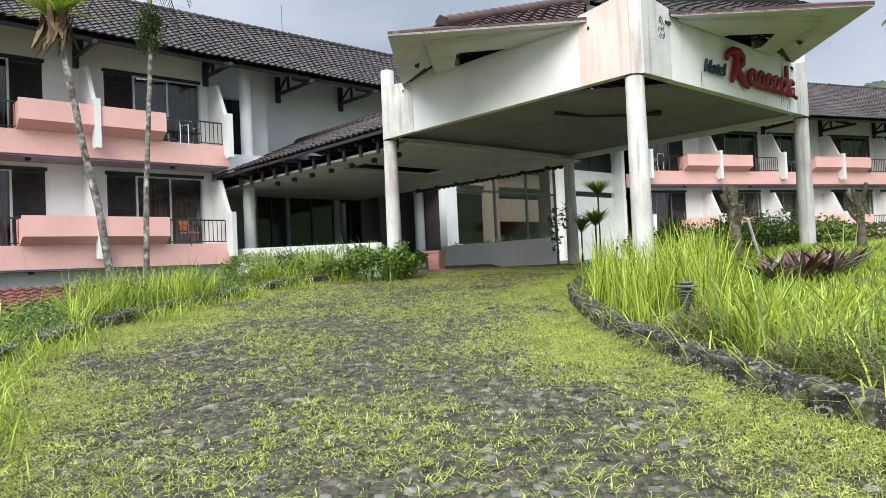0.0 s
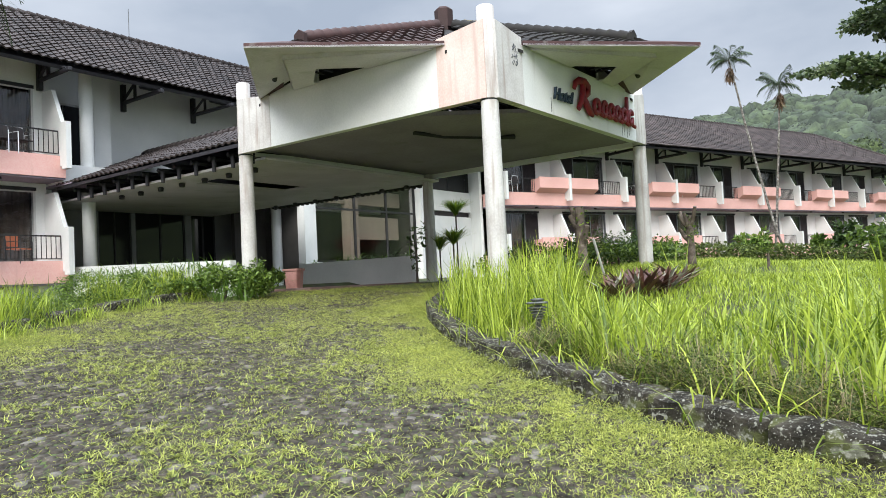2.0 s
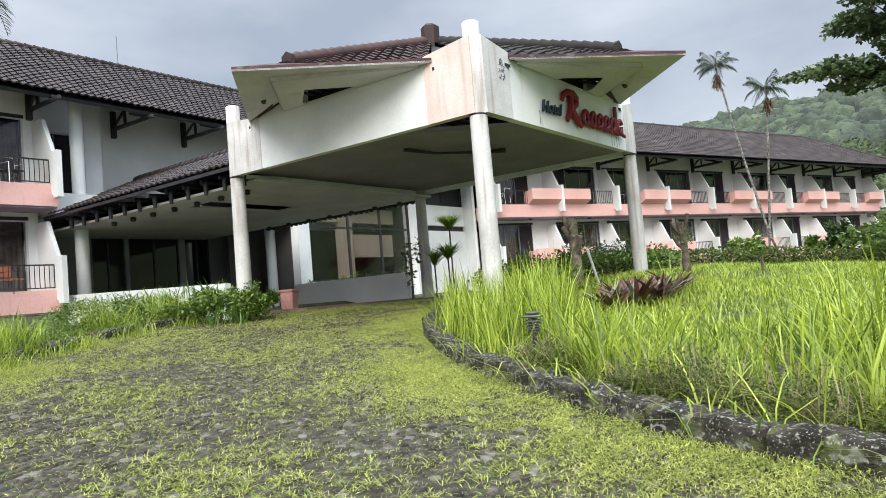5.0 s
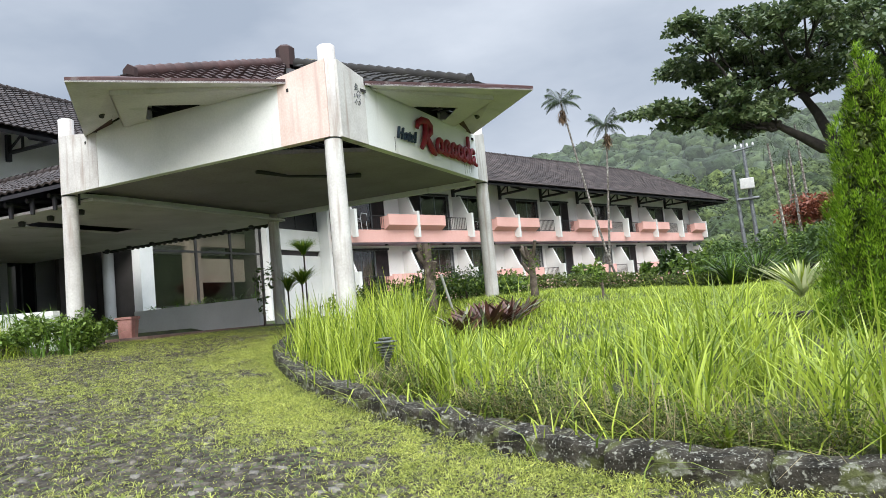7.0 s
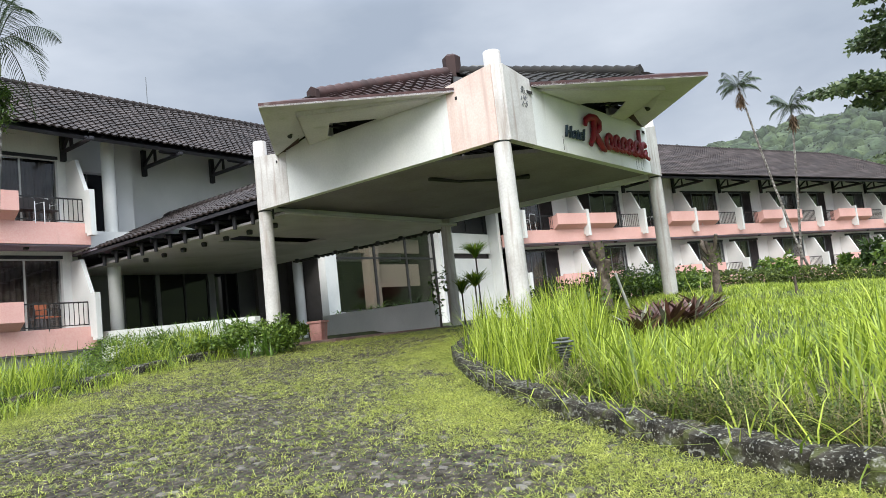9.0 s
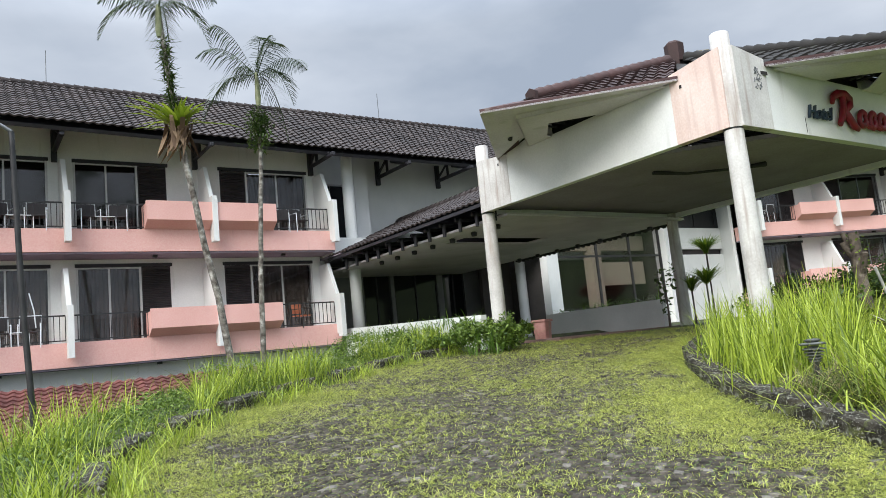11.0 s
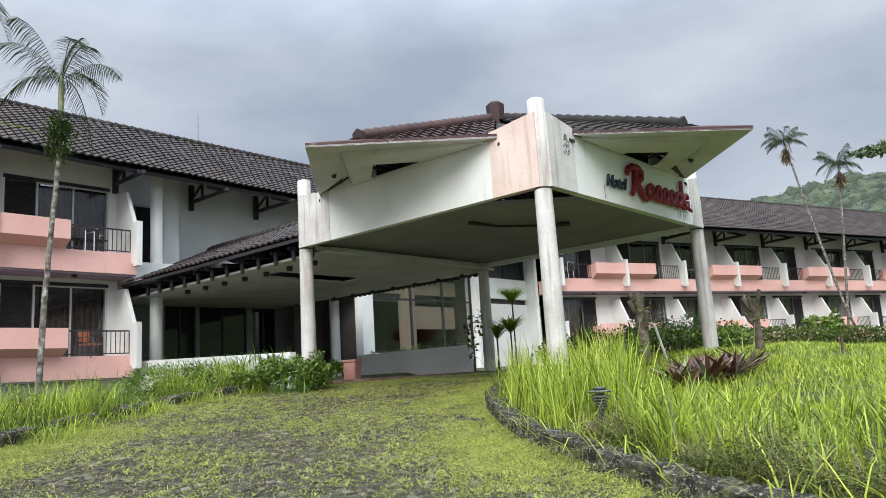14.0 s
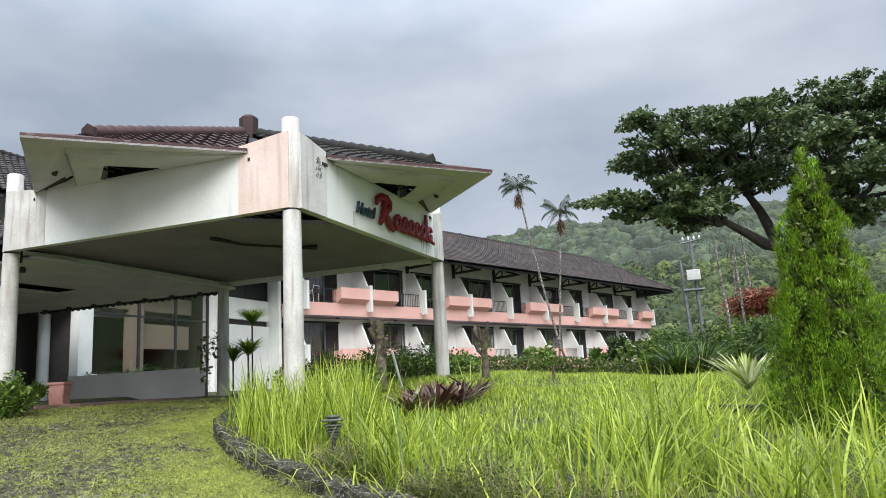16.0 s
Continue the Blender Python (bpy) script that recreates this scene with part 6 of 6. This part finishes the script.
for k in range(2700):
    a, r = random.uniform(65, 104), 78 + 290 * random.random() ** 0.8
    x, y = polar(a, r)
    s = random.uniform(1.6, 3.6) * (0.75 + r / 420)
    if noise.noise((x * 0.02, y * 0.02, 5)) < -0.28 and r < 200:
        continue
    if a < 85 and hill_height(a, r) / r < 0.09:
        continue
    c = (x, y, hill_height(a, r) + s * 0.7)
    tall = s * random.uniform(0.7, 1.3)
    (near_c if r < 170 else far_c).append((ball(c, (s * 0.88, s * 0.88, tall * 0.88), 190 if r < 170 else 48, 0.8), s))
    wob = np.array([0.80 + 0.42 * noise.noise((p[0] * 2.1 + k, p[1] * 2.1, p[2] * 2.1)) for p in CORE_V])
    (near_k if r < 170 else far_k).append((CORE_V * wob[:, None] * np.array([s, s, tall]) + np.array(c), CORE_F))
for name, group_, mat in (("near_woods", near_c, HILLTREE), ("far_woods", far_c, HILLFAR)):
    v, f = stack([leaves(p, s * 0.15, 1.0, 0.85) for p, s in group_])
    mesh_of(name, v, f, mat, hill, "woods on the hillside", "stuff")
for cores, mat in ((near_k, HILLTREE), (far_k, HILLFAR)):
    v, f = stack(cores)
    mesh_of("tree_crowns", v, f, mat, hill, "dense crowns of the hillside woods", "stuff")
# banked garden wall and slim trunks at the far right
bank_wall = tagged(part("garden_wall", slab(bmesh.new(), [(*polar(90.5, 41), 1.4), (*polar(97, 40), 1.4), (*polar(110, 38), 1.4), (*polar(110, 38), 3.0), (*polar(97, 40), 2.9), (*polar(90.5, 41), 2.5)], (0.4, 0.1, 0)), KERB), "dark stone retaining wall of the raised bank", "garden wall", kind="structure")
for a0, a1, r, el in ((91.0, 90.4, 44, 9.5), (91.9, 91.7, 45, 8.8), (92.7, 92.3, 46, 10.5), (91.4, 91.5, 47, 8.2)):
    t = thing("slim_palm", "slim bare palm trunk on the raised bank", "palm", group="slim palms")
    x, y = polar(a0, r)
    part("trunk", tube(bmesh.new(), [(x, y, 1.5), at_polar((a0 + a1) / 2, r, el * 0.5), at_polar(a1, r, el)], [0.10, 0.08, 0.06], 7), PALMBARK, t)
    for i in range(7):
        v, f = frond(at_polar(a1, r, el), 2 * math.pi * i / 7 + random.random(), 1.5, 0.7, 1.2, 18, 0.5)
        mesh_of("frond", v, f, PALMLEAF, t)

# ------------------------------------------------------------ utility pole with transformer
up = thing("utility_pole", "grey utility poles carrying a white transformer box", "utility pole")
for a, top in ((88.15, 8.0), (89.0, 10.2)):
    x, y = polar(a, 60)
    part("pole", tube(bmesh.new(), [(x, y, 0.5), at_polar(a - 0.3, 60, top)], [0.18, 0.12], 8), GREYMETAL, up)
bxp = Vector(at_polar(88.7, 59.5, 6.85))
part("platform", tube(bmesh.new(), [at_polar(87.9, 59.6, 5.75), at_polar(89.4, 59.6, 5.75)], 0.12, 4), GREYMETAL, up)
part("transformer", boxed(bxp.x - 0.4, bxp.x + 0.4, bxp.y - 0.5, bxp.y + 0.5, bxp.z - 0.42, bxp.z + 0.40, 0.05), ALU, up, "white transformer box")
part("crossarm", tube(bmesh.new(), [at_polar(88.0, 59.9, 9.3), at_polar(89.6, 59.9, 9.5)], 0.07, 4), GREYMETAL, up)
for k in range(4):
    p = at_polar(88.2 + 0.4 * k, 59.9, 9.6)
    part("insulator", lathe(bmesh.new(), [(0.05, p[2] - 0.1), (0.09, p[2] + 0.05), (0.04, p[2] + 0.2)], 8, (p[0], p[1])), WHITEPLASTIC, up)

# ------------------------------------------------------------ lamps, pot, furniture, sign
def street_lamp():
    x, y, z = grounded(4.25, 10.9, 0.4)
    t = thing("street_lamp", "leaning grey lamp post with a rusty dish shade", "street lamp")
    top = Vector(at_polar(3.0, 10.9, 17.7))
    part("pole", tube(bmesh.new(), [(x, y, z), Vector((x, y, z)).lerp(top, 0.5) + Vector((-0.03, 0, 0)), top], [0.042, 0.040, 0.036], 10), METAL, t)
    end = Vector(at_polar(1.1, 10.9, 18.75))
    part("arm", tube(bmesh.new(), [top, top.lerp(end, 0.5) + Vector((0, 0, 0.01)), end], 0.026, 8), GREYMETAL, t)
    part("hanger", tube(bmesh.new(), [end, end - Vector((0, 0, 0.14))], 0.02, 6), METAL, t)
    c = end - Vector((0, 0, 0.14))
    bm = lathe(bmesh.new(), [(0.03, c.z + 0.02), (0.05, c.z - 0.03), (0.09, c.z - 0.07), (0.215, c.z - 0.16), (0.22, c.z - 0.17), (0.205, c.z - 0.165), (0.08, c.z - 0.09)], 28, (c.x, c.y))
    part("shade", bm, REDTILE, t, "rusty brown dish shade")
    for k in range(3):
        a = 2.1 * k
        part("lamp_tube", tube(bmesh.new(), [(c.x + 0.025 * math.cos(a), c.y + 0.025 * math.sin(a), c.z - 0.12), (c.x + 0.025 * math.cos(a), c.y + 0.025 * math.sin(a), c.z - 0.31)], 0.014, 8), WHITEPLASTIC, t, "white tube lamp")
    part("wire", tube(bmesh.new(), [Vector((x, y, z)).lerp(top, 0.52) + Vector((0.05, -0.03, 0)), Vector((x, y, z)).lerp(top, 0.47) + Vector((0.09, -0.05, 0)), Vector((x, y, z)).lerp(top, 0.42) + Vector((0.10, -0.03, 0))], 0.008, 5), WHITEPLASTIC, t)


street_lamp()


def lantern():
    x, y, z = grounded(60.65, 8.5, 0.1)
    top = EYE + 8.5 * math.tan(radians(-1.85))
    t = thing("garden_lantern", "dark louvred garden lantern in the tall grass", "garden lantern")
    part("post", lathe(bmesh.new(), [(0.028, z), (0.028, top - 0.27)], 12, (x, y)), METAL, t)
    part("body", lathe(bmesh.new(), [(0.03, top - 0.272), (0.055, top - 0.22), (0.060, top - 0.07)], 12, (x, y)), GREYMETAL, t)
    for k in range(5):
        zz, r = top - 0.225 + 0.032 * k, 0.062 + 0.013 * k
        part("louvre_ring", lathe(bmesh.new(), [(r * 0.75, zz - 0.002), (r, zz - 0.014), (r, zz - 0.006), (r * 0.75, zz + 0.008)], 16, (x, y)), LANTERN, t)
    part("cap", lathe(bmesh.new(), [(0.128, top - 0.060), (0.137, top - 0.052), (0.135, top - 0.042), (0.08, top - 0.034)], 16, (x, y)), LANTERN, t, "flat round lantern cap")
    part("top_plate", lathe(bmesh.new(), [(0.055, top - 0.033), (0.080, top - 0.016), (0.082, top - 0.004), (0.03, top + 0.004)], 16, (x, y)), LANTERN, t)


LANTERN = mottled("mossy_grey_metal", [(0.3, (0.045, 0.05, 0.048)), (0.7, (0.14, 0.15, 0.14))], 9, 0.6, 50, 0.2, 0.002, metal=0.2)
lantern()


def pot():
    x, y = 12.46, 13.0 + 1.05
    z = ground(x, y) - 0.02
    t = thing("flower_pot", "faded pink square flower pot", "flower pot", pose(x, y, z, 0, 0, 20))
    bm = bmesh.new()
    slab(bm, [(-0.15, -0.15, 0), (0.15, -0.15, 0), (0.15, 0.15, 0), (-0.15, 0.15, 0)], (0, 0, 0.52))
    for v in bm.verts:
        if v.co.z > 0.4:
            v.co.x *= 1.25
            v.co.y *= 1.25
    bmesh.ops.bevel(bm, geom=bm.edges[:], offset=0.015, segments=2, affect="EDGES")
    part("body", bm, TERRACOTTA, t)
    part("rim", boxed(-0.21, 0.21, -0.21, 0.21, 0.52, 0.58, 0.012), TERRACOTTA, t)
    part("soil", boxed(-0.17, 0.17, -0.17, 0.17, 0.581, 0.588), SOIL, t)


pot()


def chair(label, m, mat, seat_mat):
    t = thing("balcony_chair", label, "chair", m, "balcony chairs")
    part("seat", boxed(-0.24, 0.24, -0.22, 0.22, 0.40, 0.43, 0.008), seat_mat, t)
    part("backrest", boxed(-0.24, 0.24, 0.21, 0.24, 0.50, 0.82, 0.008), seat_mat, t)
    for x in (-0.25, 0.25):
        part("frame_side", tube(bmesh.new(), [(x, -0.22, 0), (x, -0.22, 0.62), (x, 0.20, 0.62), (x, 0.26, 0.86)], 0.014, 6), mat, t)
        part("leg", tube(bmesh.new(), [(x, 0.20, 0.62), (x, 0.24, 0.0)], 0.014, 6), mat, t)
    part("top_rail", tube(bmesh.new(), [(-0.25, 0.26, 0.86), (0.25, 0.26, 0.86)], 0.014, 6), mat, t)
    return t


up_z, lo_z = 4.08 + Z, 1.03 + Z
c0 = chair("white metal balcony chair with a dark sling", pose(2.95, 21.35, up_z, 0, 0, 10), WHITEPLASTIC, LOUVRE)
for x, z, a in ((3.7, up_z, -15), (0.9, up_z, 20), (1.7, up_z, -10), (9.1, up_z, 15), (8.5, up_z, -20), (0.8, lo_z, 5), (1.5, lo_z, -8), (-3.0, up_z, 10)):
    copy_thing(c0, pose(x, 21.35, z, 0, 0, a))
chair("orange plastic chair on the lower balcony", pose(9.0, 21.4, lo_z, 0, 0, 30), METAL, ORANGE)
rw = pose(29.61, 18.0, 0, 0, 0, ANG)
for u in (0.7, 9.4, 13.3, -0.0):
    if u > 0:
        copy_thing(c0, rw @ pose(u, 0.6, up_z, 0, 0, 200))


def table(x, z):
    t = thing("balcony_table", "white metal balcony table", "table", pose(x, 21.4, z), "balcony tables")
    part("tabletop", boxed(-0.35, 0.35, -0.25, 0.25, 0.40, 0.425, 0.005), WHITEPLASTIC, t)
    for x in (-0.32, 0.32):
        part("leg", tube(bmesh.new(), [(x, -0.22, 0), (x, -0.22, 0.40), (x, 0.22, 0.40), (x, 0.22, 0)], 0.012, 6), WHITEPLASTIC, t)


for x, z in ((3.3, up_z), (1.3, up_z), (1.15, lo_z)):
    table(x, z)


def sign():
    t = thing("hotel_sign", "dark blue hotel lettering beside a crimson script mark", "sign")
    f = bpy.data.curves.new("hotel_word", "FONT")
    f.body, f.size, f.shear, f.extrude, f.bevel_depth = "Hotel", 0.34, 0.35, 0.02, 0.004
    o = new("hotel_word_curve", f)
    me = bpy.data.meshes.new_from_object(o)
    bpy.data.objects.remove(o)
    me.materials.append(BLUELETTER)
    ob = new("word", me)
    ob.parent = t
    ob.matrix_world = pose(12.15, CY0 - 0.05, 3.32 + Z, 90, -1.5, 0)
    tagged(ob, "navy blue slanted word Hotel")
    y = CY0 - 0.08

    def stroke(name, pts, r):
        bm = tube(bmesh.new(), [(x, 0, z + Z) for x, z in pts], r, 8)
        for v in bm.verts:
            v.co.y = y + v.co.y * 0.7
        part(name, bm, REDLETTER, t, "crimson painted script stroke")
    stroke("tall_stem", [(13.40, 3.80), (13.37, 3.62), (13.27, 3.42), (13.14, 3.28)], [0.075, 0.08, 0.075, 0.06])
    stroke("tall_mark", [(12.99, 3.66), (13.05, 3.78), (13.25, 3.87), (13.48, 3.88), (13.64, 3.80), (13.62, 3.68), (13.45, 3.58), (13.42, 3.54), (13.55, 3.40), (13.68, 3.28), (13.80, 3.24)], [0.05, 0.07, 0.08, 0.085, 0.085, 0.08, 0.075, 0.075, 0.085, 0.08, 0.05])
    for k, (cx, tall, wide) in enumerate(((14.02, 0.14, 0.13), (14.40, 0.15, 0.11), (14.76, 0.14, 0.12), (15.10, 0.14, 0.12), (15.44, 0.14, 0.12), (15.84, 0.15, 0.12))):
        ring = [(cx + wide * math.cos(q) + 0.25 * tall * math.sin(q), 3.46 + 0.008 * k + tall * math.sin(q)) for q in [0.5 + i * 0.55 for i in range(11)]]
        stroke("script_loop", ring, 0.062)
        stroke("script_tail", [(cx + wide * 0.9, 3.52), (cx + wide * 0.9, 3.34), (cx + wide + 0.13, 3.32)], 0.05)
    stroke("end_stem", [(15.66, 3.94), (15.63, 3.7), (15.60, 3.48), (15.62, 3.32)], [0.06, 0.07, 0.065, 0.05])
    for x, w, z0, z1 in ((15.5, 0.012, 3.05, 3.3), (15.62, 0.010, 3.08, 3.3), (15.78, 0.012, 3.05, 3.28), (15.9, 0.010, 3.1, 3.3), (12.13, 0.015, 3.06, 3.34)):
        part("rust_streak", boxed(x, x + w, CY0 - 0.004, CY0 - 0.002, z0 + Z, z1 + Z), METAL, t, "dark rust streak below the letters")


sign()
# scratched oval crest on the corner panel
bm = bmesh.new()
for k in range(60):
    a, q = random.uniform(0, 6.28), math.sqrt(random.random())
    x, z = 10.86 + 0.11 * q * math.cos(a), 3.86 + 0.22 * q * math.sin(a) + Z
    tube(bm, [(x, CY0 - 0.012, z), (x + random.uniform(-0.03, 0.03), CY0 - 0.012, z + random.uniform(-0.05, 0.05))], 0.006, 4)
tagged(part("wall_crest", bm, GREYMETAL), "scratched oval crest of grey scrollwork on the canopy", "crest")
# roof antennas
for a, r, el0, el1 in ((5.4, 26.0, 20.0, 23.2), (30.2, 29.0, 17.4, 20.4), (20.4, 27.0, 19.0, 21.0)):
    tagged(part("antenna_rod", tube(bmesh.new(), [at_polar(a, r, el0), at_polar(a, r, el1)], 0.013, 5), GREYMETAL), "thin lightning rod on the roof ridge", "rod", group="lightning rods")
# lower red roof below the left wing
lower = thing("lower_building", "red tiled lower roof below the wing", "building")
v, f = tiles((-16, 14.0, -1.35 + Z), (6.4, 14.0, -1.35 + Z), (7.0, 19.4, 0.0 + Z), (-16, 19.4, 0.0 + Z), 0.24, 0.32)
tagged(bulk("roof", v, f, LOWERTILE, lower, "faded red tile roof"), kind="stuff")
part("wall", box(boxed(-16, 6.2, 14.6, 14.8, -4, -1.3 + Z), 6.2, 6.4, 14.6, 19.4, -4, -1.3 + Z), WHITE, lower)
